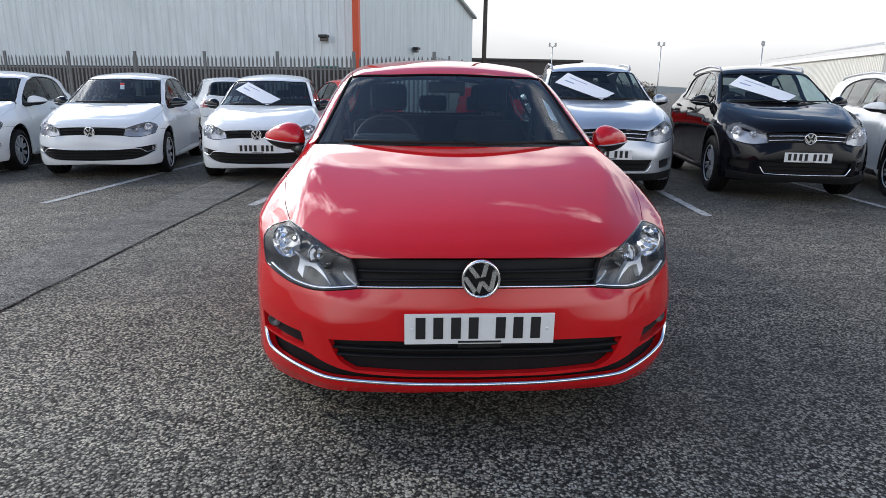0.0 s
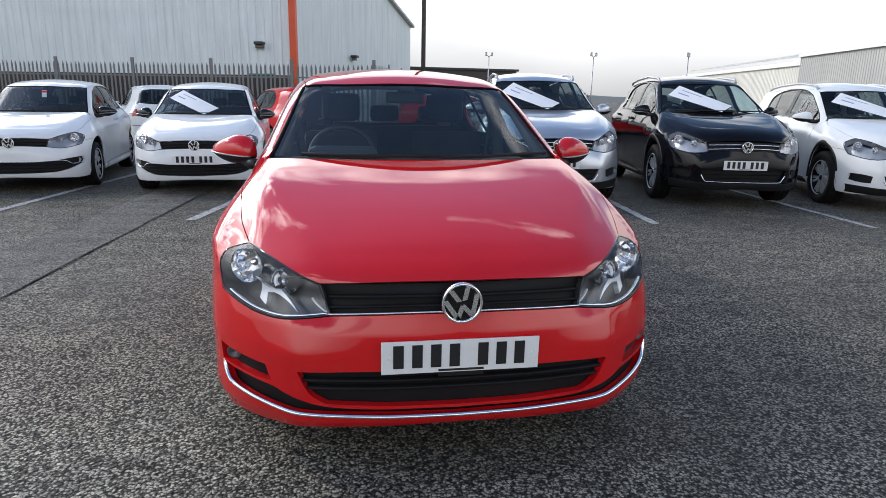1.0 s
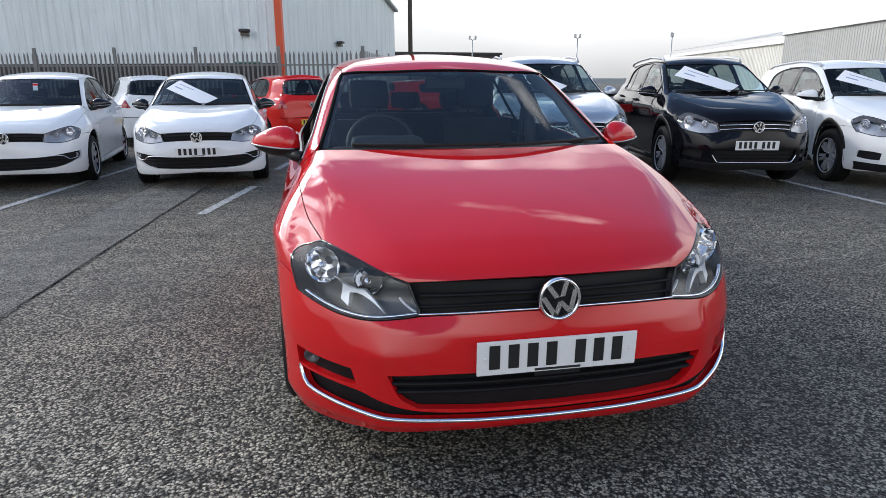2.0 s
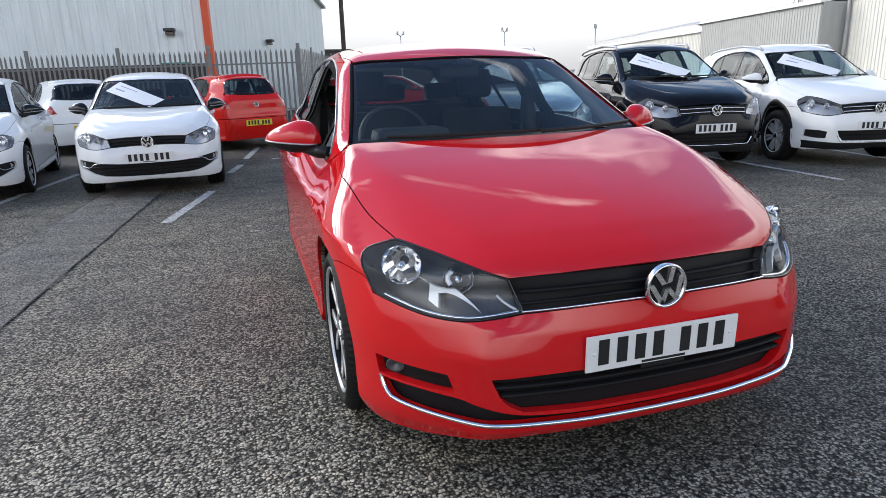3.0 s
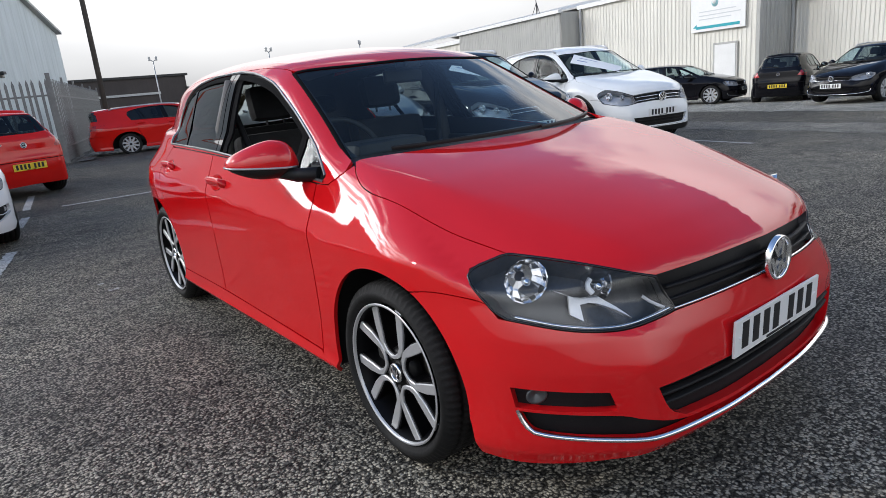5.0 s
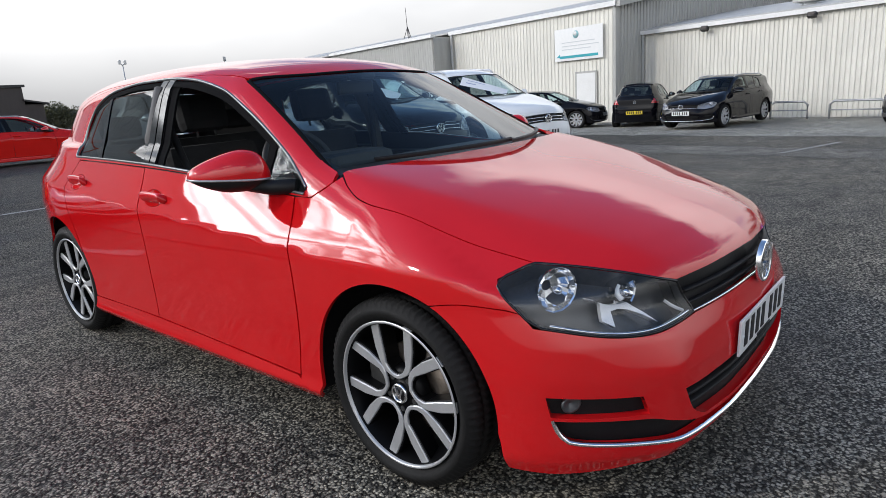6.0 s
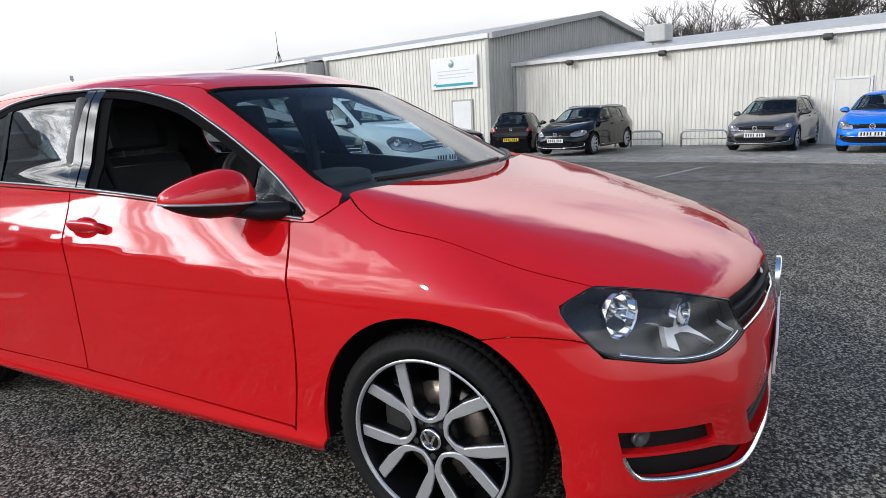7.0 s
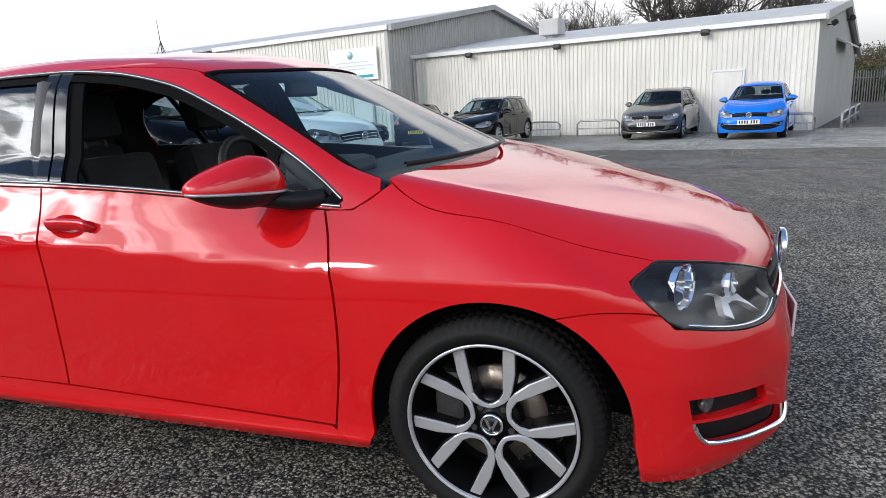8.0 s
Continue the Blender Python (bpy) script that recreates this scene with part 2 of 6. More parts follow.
def lathe(profile, n=48, axis="x", smooth=True):
    """Turns (axial, radius) points round the x axis."""
    vs, fs = [], []
    for k in range(n):
        c, s = math.cos(2 * math.pi * k / n), math.sin(2 * math.pi * k / n)
        vs += [(a, r * c, r * s) for a, r in profile]
    m = len(profile)
    for k in range(n):
        for i in range(m - 1):
            a, b = k * m + i, ((k + 1) % n) * m + i
            fs.append((a, a + 1, b + 1, b))
    return mesh_of("turned", vs, fs, smooth)


# ---------------------------------------------------------------- ground
def asphalt(name, dark, light, chip, zones=False):
    """Chipped asphalt: stones of several greys in dark binder, worn and damp patches."""
    m = shader(name, dark, 0.8)
    v = coords(m)
    t = m.node_tree
    vor = t.nodes.new("ShaderNodeTexVoronoi")
    vor.inputs["Scale"].default_value, vor.inputs["Randomness"].default_value = chip, 1.0
    warp = blend(m, "MIX", 0.018, v, noise_color(m, v, chip * 0.6))
    t.links.new(warp, vor.inputs["Vector"])
    sep = t.nodes.new("ShaderNodeSeparateColor")
    t.links.new(vor.outputs["Color"], sep.inputs[0])
    stones = ramp(m, sep.outputs[0], [(0.0, tuple(c * 0.65 for c in dark)), (0.25, tuple(c * 1.1 for c in dark)), (0.55, tuple(c * 0.95 for c in light)), (0.86, tuple(c * 1.16 for c in light)), (1.0, tuple(c * 1.28 for c in light))])
    rim = ramp(m, vor.outputs["Distance"], [(0.36, (1.12, 1.12, 1.12)), (0.66, (0.06, 0.06, 0.06))])
    col = blend(m, "MULTIPLY", 0.95, stones, rim)
    patch = noise_node(m, v, 0.55, 6, 0.6)
    col = blend(m, "MULTIPLY", 1.0, col, ramp(m, patch, [(0.30, (0.62, 0.62, 0.64)), (0.50, (0.95, 0.95, 0.94)), (0.72, (1.22, 1.20, 1.16))]))
    wide = noise_node(m, coords(m, (0.09, 0.22, 0.1)), 1.0, 5, 0.6)
    col = blend(m, "MULTIPLY", 1.0, col, ramp(m, wide, [(0.36, (0.74, 0.735, 0.73)), (0.64, (1.22, 1.21, 1.18))]))
    clump = noise_node(m, coords(m, (2.2, 4.2, 3)), 1.0, 7, 0.68)
    col = blend(m, "MULTIPLY", 1.0, col, ramp(m, clump, [(0.34, (0.60, 0.60, 0.60)), (0.48, (0.96, 0.96, 0.95)), (0.7, (1.24, 1.23, 1.20))]))
    grain = noise_node(m, v, 34, 4, 0.65)
    col = blend(m, "MULTIPLY", 0.5, col, ramp(m, grain, [(0.3, (0.6, 0.6, 0.6)), (0.7, (1.3, 1.3, 1.3))]))
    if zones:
        # darker over the bays, paler across the yard; sunlit brightness painted in westwards
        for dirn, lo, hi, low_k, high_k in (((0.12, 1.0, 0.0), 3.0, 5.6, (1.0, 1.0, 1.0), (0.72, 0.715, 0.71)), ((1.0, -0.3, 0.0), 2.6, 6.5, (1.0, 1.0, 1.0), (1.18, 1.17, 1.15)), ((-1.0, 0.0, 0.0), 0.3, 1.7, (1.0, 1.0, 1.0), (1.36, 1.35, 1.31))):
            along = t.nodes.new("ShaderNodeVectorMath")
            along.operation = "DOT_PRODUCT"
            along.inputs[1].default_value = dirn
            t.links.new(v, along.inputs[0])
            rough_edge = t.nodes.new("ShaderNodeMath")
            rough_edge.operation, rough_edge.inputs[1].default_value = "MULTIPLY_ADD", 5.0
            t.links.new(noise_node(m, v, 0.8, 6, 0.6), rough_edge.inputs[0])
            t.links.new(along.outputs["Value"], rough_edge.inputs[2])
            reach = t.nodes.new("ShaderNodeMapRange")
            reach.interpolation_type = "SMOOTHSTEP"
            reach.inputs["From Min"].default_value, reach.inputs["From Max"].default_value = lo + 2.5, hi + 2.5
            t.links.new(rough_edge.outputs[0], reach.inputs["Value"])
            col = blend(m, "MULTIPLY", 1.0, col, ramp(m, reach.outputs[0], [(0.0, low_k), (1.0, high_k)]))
    put(m, col, "Base Color")
    put(m, ramp(m, patch, [(0.3, (0.6, 0.6, 0.6)), (0.6, (0.82, 0.82, 0.82))]), "Roughness")
    principled(m).inputs["Specular IOR Level"].default_value = 0.25
    inv = t.nodes.new("ShaderNodeMath")
    inv.operation = "MULTIPLY_ADD"
    inv.inputs[1].default_value, inv.inputs[2].default_value = -1.0, 1.0
    t.links.new(vor.outputs["Distance"], inv.inputs[0])
    h = blend(m, "MULTIPLY", 1.0, inv.outputs[0], sep.outputs[1])
    n = bump(m, h, 1.0, 0.02)
    bump(m, grain, 0.5, 0.012, n)
    return m


def noise_color(m, vec, scale):
    n = m.node_tree.nodes.new("ShaderNodeTexNoise")
    n.inputs["Scale"].default_value = scale
    m.node_tree.links.new(vec, n.inputs["Vector"])
    return n.outputs["Color"]


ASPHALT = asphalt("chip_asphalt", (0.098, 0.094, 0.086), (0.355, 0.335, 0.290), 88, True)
SMOOTH = asphalt("worn_asphalt", (0.25, 0.244, 0.228), (0.43, 0.415, 0.38), 120)
FADED = mottled("faded_line_paint", (0.19, 0.185, 0.17), (0.38, 0.375, 0.35), 5, 0.8, 50, 0.5)
LINE = mottled("worn_white_paint", (0.30, 0.30, 0.285), (0.58, 0.58, 0.56), 9, 0.8, 60, 0.5)
_worn = noise_node(LINE, coords(LINE), 38, 6, 0.7)
_base = principled(LINE).inputs["Base Color"].links[0].from_socket
put(LINE, blend(LINE, "MULTIPLY", 1.0, _base, ramp(LINE, _worn, [(0.40, (0.28, 0.275, 0.26)), (0.50, (1.0, 1.0, 1.0))])), "Base Color")

xs = [-1500, -200, -40, 0, 4.5, 8, 12, 16, 20, 60, 300, 1500]
ys = [-1500, -300, -60, -20, 0, 20, 60, 300, 1500]
vs = [(x, y, gz(x)) for y in ys for x in xs]
fs = [(j * len(xs) + i, j * len(xs) + i + 1, (j + 1) * len(xs) + i + 1, (j + 1) * len(xs) + i) for j in range(len(ys) - 1) for i in range(len(xs) - 1)]
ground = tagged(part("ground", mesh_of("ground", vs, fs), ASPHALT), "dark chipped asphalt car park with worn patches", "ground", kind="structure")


def strip_on_ground(name, a, b, width, mat, lift=0.004, label="", category="", wobble=0.0, n=24):
    """A painted line or patch lying just above the ground from a to b."""
    a, b = Vector(a), Vector(b)
    d = (b - a).normalized()
    s = Vector((-d.y, d.x))
    vs = []
    for i in range(n + 1):
        p = a.lerp(b, i / n)
        for k in (-0.5, 0.5):
            q = p + s * (width * k + random.uniform(-wobble, wobble))
            vs.append((q.x, q.y, gz(q.x) + lift))
    fs = [(2 * i, 2 * i + 2, 2 * i + 3, 2 * i + 1) for i in range(n)]
    return tagged(part(name, mesh_of(name, vs, fs), mat), label, category, kind="structure")


patch_ = strip_on_ground("asphalt_patch", (-4.1, -14), (-2.0, 13.0), 0.68, SMOOTH, 0.008, "smooth grey asphalt trench strip laid beside the bays", "ground", 0.012, 90)
TAR = mottled("tar_joint", (0.06, 0.06, 0.057), (0.13, 0.126, 0.118), 20, 0.7, 60, 0.4)
principled(TAR).inputs["Specular IOR Level"].default_value = 0.05
for k in (-0.345, 0.345):
    strip_on_ground("tar_joint", (-4.1 + k, -14), (-2.0 + k, 13.0), 0.012, TAR, 0.012, "dark tar joint along the trench strip", "ground", 0.007, 160)
band_ = strip_on_ground("asphalt_patch", (6.9, -11), (11.4, 11), 1.5, SMOOTH, 0.004, "paler worn asphalt band across the yard", "ground", 0.13, 60)
strip_on_ground("tar_joint", (7.9, -11), (12.4, 11), 0.03, TAR, 0.007, "dark joint across the yard", "ground", 0.01, 120)
for x, y, r in ((-1.12, 4.11, 0.035), (-1.16, 4.36, 0.022), (-1.08, 4.30, 0.014)):
    strip_on_ground("paint_spot", (x - r, y), (x + r, y), r * 1.1, LINE, 0.012, "small splash of white paint on the asphalt", "road marking", r * 0.25, 6)
for a, b in (((-4.13, 4.95), (-3.55, 9.3)), ((-1.90, 4.85), (-1.55, 6.6)), ((-1.36, 8.2), (-1.2, 9.1)), ((-1.12, 9.9), (-0.85, 11.9)), ((2.94, 4.30), (3.30, 8.2)),
             ((5.33, 4.0), (5.62, 8.2)), ((7.34, 3.7), (8.3, 7.6)), ((-6.5, 5.2), (-5.9, 9.4)), ((-0.7, 9.7), (1.2, 9.55))):
    strip_on_ground("bay_line", a, b, 0.1, LINE, 0.006, "worn white painted parking bay line", "road marking", 0.009, 60)
for a, b in (((13.2, 3.4), (17.6, 2.3)), ((13.8, 6.6), (18.2, 5.6)), ((12.6, 0.6), (17.0, -0.4)), ((12.2, -2.4), (16.4, -3.3)), ((9.2, 2.0), (11.6, 1.5))):
    strip_on_ground("bay_line", a, b, 0.1, FADED, 0.004, "faded white bay line before the shed", "road marking", 0.006).location.z = 0.005

OLD = asphalt("old_pale_asphalt", (0.46, 0.445, 0.405), (0.70, 0.68, 0.61), 60)
vs, fs = [], []
for i in range(41):
    y0 = -30 + 60 * i / 40
    for k in range(7):
        xx = 12.75 + 0.21 * y0 + (8.8 if k else 0) * k / 6 + (random.uniform(-0.12, 0.12) if k == 0 else 0)
        vs.append((xx, y0, gz(xx) + 0.004))
for i in range(40):
    for k in range(6):
        a = i * 7 + k
        fs.append((a, a + 1, a + 8, a + 7))
tagged(part("yard_surface", mesh_of("yard", vs, fs), OLD), "older pale worn asphalt before the sheds", "ground", kind="structure")

# ---------------------------------------------------------------- sheds
def cladding(name, a, b, scale=0.7):
    m = mottled(name, a, b, scale, 0.55, 24, 0.05)
    v = coords(m, (6, 6, 0.5))
    streak = noise_node(m, v, 1.0, 5)
    base = principled(m).inputs["Base Color"].links[0].from_socket
    put(m, blend(m, "MULTIPLY", 0.6, base, ramp(m, streak, [(0.3, (0.82, 0.82, 0.80)), (0.65, (1.05, 1.05, 1.04))])), "Base Color")
    return m


CREAM = cladding("cream_cladding", (0.67, 0.655, 0.595), (0.75, 0.73, 0.665))
GREYCLAD = cladding("grey_cladding", (0.38, 0.38, 0.36), (0.44, 0.44, 0.42))
PALECLAD = cladding("pale_grey_cladding", (0.72, 0.775, 0.785), (0.80, 0.85, 0.86))
PANELCLAD = cladding("blue_grey_panels", (0.62, 0.69, 0.70), (0.70, 0.765, 0.775))
FASCIA = mottled("white_fascia", (0.70, 0.70, 0.68), (0.80, 0.80, 0.79), 2, 0.45, 30, 0.05)
ROOFM = cladding("roof_sheet", (0.42, 0.42, 0.41), (0.52, 0.52, 0.50))
GALV = mottled("galvanised_steel", (0.34, 0.36, 0.37), (0.48, 0.49, 0.50), 9, 0.45, 80, 0.1, 0.6)
ORANGE = mottled("orange_red_post", (0.62, 0.07, 0.02), (0.70, 0.10, 0.03), 3, 0.5, 40, 0.05)
DARKB = cladding("dark_brown_cladding", (0.035, 0.028, 0.027), (0.055, 0.045, 0.043))
DARKMETAL = mottled("dark_metal", (0.03, 0.03, 0.03), (0.06, 0.06, 0.06), 6, 0.5, 80, 0.1, 0.4)
FLOODGLASS = shader("flood_amber_glass", (0.10, 0.085, 0.07), 0.12)
TEAL = mottled("teal_paint", (0.0, 0.30, 0.36), (0.01, 0.36, 0.42), 4, 0.5, 50, 0.03)
PALETEAL = mottled("pale_teal_paint", (0.25, 0.52, 0.56), (0.34, 0.58, 0.62), 4, 0.5, 50, 0.03)
PALEGREY = mottled("pale_print", (0.52, 0.55, 0.56), (0.60, 0.62, 0.63), 4, 0.5, 50, 0.03)
GREEN = mottled("green_door_paint", (0.05, 0.20, 0.16), (0.07, 0.25, 0.20), 4, 0.5, 50, 0.03)
WOODP = mottled("weathered_pole", (0.06, 0.05, 0.042), (0.11, 0.095, 0.08), 3, 0.85, 60, 0.5)


def ribbed(a, b, z0, top, pitch, depth, flat=0.55):
    """A trapezoid-ribbed sheet from a to b (plan), from z0 up to top(k) at k metres along; ribs to its left side."""
    a, b = Vector(a), Vector(b)
    length = (b - a).length
    d = (b - a) / length
    n = Vector((-d.y, d.x))
    ks, k = [], 0.0
    while k < length:
        for u, h in ((0, 0), (flat, 0), (flat + 0.1, 1), (0.9, 1)):
            if k + u * pitch <= length:
                ks.append((k + u * pitch, h))
        k += pitch
    ks.append((length, 0))
    vs, fs = [], []
    for k, h in ks:
        p = a + d * k + n * (h * depth)
        vs += [(p.x, p.y, z0), (p.x, p.y, top(k))]
    for i in range(len(ks) - 1):
        fs.append((2 * i, 2 * i + 2, 2 * i + 3, 2 * i + 1))
    # back skin gives the sheet its thickness
    o = len(vs)
    skin = -0.12 if depth > 0 else 0.12
    p, q = a + n * skin, b + n * skin
    m = 10
    for i in range(m + 1):
        r = p.lerp(q, i / m)
        vs += [(r.x, r.y, z0), (r.x, r.y, top(length * i / m))]
    for i in range(m):
        fs.append((o + 2 * i + 1, o + 2 * i + 3, o + 2 * i + 2, o + 2 * i))
    return mesh_of("ribbed", vs, fs)


def prism(poly, z0, z1):
    """A closed block over a plan polygon; z0, z1 may be lists per corner."""
    n = len(poly)
    lo = z0 if isinstance(z0, (list, tuple)) else [z0] * n
    hi = z1 if isinstance(z1, (list, tuple)) else [z1] * n
    vs = [(x, y, z) for (x, y), z in zip(poly, lo)] + [(x, y, z) for (x, y), z in zip(poly, hi)]
    fs = [tuple(range(n))[::-1], tuple(range(n, 2 * n))] + [(i, (i + 1) % n, n + (i + 1) % n, n + i) for i in range(n)]
    return mesh_of("block", vs, fs)


WD, WN = Vector((0.225, 0.974)), Vector((-0.974, 0.225))
LB, TB = Vector((19.86, -3.99)), Vector((21.5, 10.56))
zg = -0.45


def at_low(k, off=0.0):
    return LB + WD * k + WN * off


def at_tall(k, off=0.0):
    return TB + WD * k + WN * off


def xy(v):
    return (v.x, v.y)


shed = thing("low_shed", "low cream ribbed metal shed with white eaves", "building")
part("wall", ribbed(at_low(0), at_low(14.6), zg, lambda k: 2.88, 0.15, 0.022), CREAM, shed)
ED = Vector((0.951, -0.309))
EN = Vector((-0.309, -0.951))
part("end_wall", ribbed(LB + ED * 12.4, LB, zg, lambda k: 3.72 - (0.84 * (k - 6.0) / 6.4 if k > 6.0 else 1.72 * (6.0 - k) / 6.0), 0.15, 0.012), GREYCLAD, shed, "grey ribbed gable end")
part("fascia", prism([xy(at_low(-0.15, 0.16)), xy(at_low(14.6, 0.16)), xy(at_low(14.6, -0.1)), xy(at_low(-0.15, -0.1))], 2.84, 2.98), FASCIA, shed, "white eaves fascia and gutter")
for k0, z0, k1, z1 in ((-0.14, 2.96, 6.4, 3.80), (12.5, 2.08, 6.4, 3.80)):
    corner = [xy(LB + ED * k0 + EN * 0.2), xy(LB + ED * k0 + WD * 14.6), xy(LB + ED * k1 + WD * 14.6), xy(LB + ED * k1 + EN * 0.2)]
    part("roof", prism(corner, [z0, z0, z1, z1], [z0 + 0.06, z0 + 0.06, z1 + 0.06, z1 + 0.06]), ROOFM, shed, "pale sheet roof slope")
    part("verge", prism([xy(LB + ED * k0 + EN * 0.24), xy(LB + ED * k0 + EN * 0.12), xy(LB + ED * k1 + EN * 0.12), xy(LB + ED * k1 + EN * 0.24)], [z0 - 0.14, z0 - 0.14, z1 - 0.14, z1 - 0.14], [z0 + 0.09, z0 + 0.09, z1 + 0.09, z1 + 0.09]), GREYCLAD, shed, "grey verge flashing")
dr = part("door", box((0.05, 0.86, 1.95), bevel=0.01), CREAM, shed, "plain cream flush metal door", pose(*at_low(2.45, 0.06), zg + 0.98, 0, 0, -13))
part("door_frame", box((0.04, 1.0, 0.06), (0, 0, 1.0), bm=box((0.04, 0.06, 2.0), (0, 0.47, 0), bm=box((0.04, 0.06, 2.0), (0, -0.47, 0)))), FASCIA, shed, "thin white door frame", pose(*at_low(2.45, 0.05), zg + 1.0, 0, 0, -13))
part("downpipe", tube([(*at_low(14.45, 0.1), zg), (*at_low(14.45, 0.1), 2.85)], 0.06), GREYCLAD, shed, "grey plastic downpipe")
hood_at = LB + ED * 6.2 + EN * 0.16
part("vent_hood", prism([(-1.7, -0.3), (1.7, -0.3), (1.7, 0.12), (-1.7, 0.12)], [-0.06, -0.06, 0.16, 0.16], [0.0, 0.0, 0.24, 0.24]), GALV, shed, "sloping grey canopy on the gable end", pose(hood_at.x, hood_at.y, 2.25, 0, 0, -18))


def floodlight(m):
    t = thing("floodlight", "black floodlight on a wall bracket under the eaves", "floodlight", m, "floodlights on the shed")
    b = box((0.16, 0.26, 0.15), (-0.22, 0, 0), 0.02)
    part("body", b, DARKMETAL, t, m=pose(0, 0, 0, 0, 28, 0))
    part("lens", box((0.02, 0.20, 0.10), (-0.31, 0, 0), 0.004), FLOODGLASS, t, m=pose(0, 0, 0, 0, 28, 0))
    part("bracket", tube([(0, 0, 0.05), (-0.12, 0, 0.06), (-0.2, 0, 0.0)], 0.02), DARKMETAL, t)
    return t


fl = floodlight(pose(*at_low(3.14, 0.04), 2.66, 0, 0, -13))
for k in (8.13, 11.76):
    copy_thing(fl, pose(*at_low(k, 0.04), 2.66, 0, 0, -13))
for k, z in ((1.7, 2.72), (7.4, 3.2), (11.0, 2.3)):
    copy_thing(fl, pose(*(LB + ED * k + EN * 0.02), z, 0, 0, 72))

tall = thing("tall_shed", "tall cream and grey ribbed metal warehouse", "building")
part("wall", ribbed(at_tall(0), at_tall(10.1), zg, lambda k: 3.95, 0.2, 0.022), CREAM, tall, "cream ribbed wall")
part("gable_wall", ribbed(TB - WN * 0, TB - WN * 17.6, zg, lambda k: 3.95 + 0.168 * (8.8 - abs(k - 8.8)), 0.2, -0.035), GREYCLAD, tall, "grey ribbed gable wall")
part("wing_wall", ribbed(at_tall(10.1, 1.1), at_tall(20.9, 1.1), zg, lambda k: 3.85, 0.2, 0.018), GREYCLAD, tall, "grey ribbed wing wall")
part("wing_side", prism([xy(at_tall(10.1, 1.1)), xy(at_tall(10.1, 0)), xy(at_tall(10.25, 0)), xy(at_tall(10.25, 1.1))], zg, 3.85), GREYCLAD, tall)
part("far_wall", ribbed(at_tall(20.9, 0.7), at_tall(44, 0.7), zg, lambda k: 3.5, 0.2, 0.022), CREAM, tall, "cream far wing wall")
part("fascia", prism([xy(at_tall(-0.1, 0.14)), xy(at_tall(10.1, 0.14)), xy(at_tall(10.1, -0.1)), xy(at_tall(-0.1, -0.1))], 3.9, 4.08), FASCIA, tall, "white eaves fascia")
part("wing_fascia", prism([xy(at_tall(10.1, 1.25)), xy(at_tall(20.9, 1.25)), xy(at_tall(20.9, 1.0)), xy(at_tall(10.1, 1.0))], 3.82, 3.98), FASCIA, tall)
part("far_fascia", prism([xy(at_tall(20.9, 0.85)), xy(at_tall(44, 0.85)), xy(at_tall(44, 0.6)), xy(at_tall(20.9, 0.6))], 3.42, 3.66), FASCIA, tall)
for side, e0, e1 in ((0, 0.1, -8.8), (1, -17.7, -8.8)):
    part("roof", prism([xy(at_tall(-0.15, e0)), xy(at_tall(44, e0)), xy(at_tall(44, e1)), xy(at_tall(-0.15, e1))], [3.98, 3.98, 5.45, 5.45], [4.06, 4.06, 5.53, 5.53]), ROOFM, tall, "pale sheet roof")
part("verge", prism([xy(at_tall(-0.3, 0.1)), xy(at_tall(-0.12, 0.1)), xy(at_tall(-0.12, -8.8)), xy(at_tall(-0.3, -8.8))], [3.86, 3.86, 5.33, 5.33], [4.09, 4.09, 5.56, 5.56]), GREYCLAD, tall)
part("verge", prism([xy(at_tall(-0.3, -17.7)), xy(at_tall(-0.12, -17.7)), xy(at_tall(-0.12, -8.8)), xy(at_tall(-0.3, -8.8))], [3.86, 3.86, 5.33, 5.33], [4.09, 4.09, 5.56, 5.56]), GREYCLAD, tall)
part("downpipe", tube([(*at_tall(9.9, 0.12), zg), (*at_tall(9.9, 0.12), 3.9)], 0.07), GREYCLAD, tall, "grey downpipe")
part("door", box((0.05, 0.95, 2.0), bevel=0.01), FASCIA, tall, "white metal side door", pose(*at_tall(1.4, 0.06), zg + 1.0, 0, 0, -13))
part("door_frame", box((0.05, 1.1, 0.07), (0, 0, 1.02), bm=box((0.05, 0.07, 2.05), (0, 0.52, 0), bm=box((0.05, 0.07, 2.05), (0, -0.52, 0)))), GREYCLAD, tall, "grey door frame", pose(*at_tall(1.4, 0.05), zg + 1.02, 0, 0, -13))
part("corner_trim", prism([xy(at_tall(-0.06, 0.06)), xy(at_tall(0.08, 0.06)), xy(at_tall(0.08, -0.08)), xy(at_tall(-0.06, -0.08))], zg, 3.92), GREYCLAD, tall)

sign = thing("wall_sign", "white company sign with a teal arrow on the cream wall", "sign", pose(*at_tall(1.75, 0.1), 2.72, 0, 0, -13))
part("panel", box((0.04, 2.5, 1.26), bevel=0.006), PLATEW, sign)
part("arrow", prism([(0, 0), (0.02, 0), (0.02, 2.0), (0, 2.0)], 0, 0.10), TEAL, sign, "teal arrow bar", pose(-0.03, -1.02, -0.53))
part("arrow_head", mesh_of("head", [(-0.026, 0.95, -0.48), (-0.026, 0.95, -0.62 + 0.28), (-0.026, 1.15, -0.48)], [(0, 1, 2)]), TEAL, sign)
part("emblem", lathe([(-0.03, 0.0), (-0.03, 0.15), (-0.022, 0.15)], 28), PALETEAL, sign, "round teal emblem", pose(0, 0.1, 0.36))
part("emblem_core", lathe([(-0.034, 0.0), (-0.034, 0.09), (-0.026, 0.09)], 24), PLATEW, sign, "", pose(0, 0.14, 0.4))
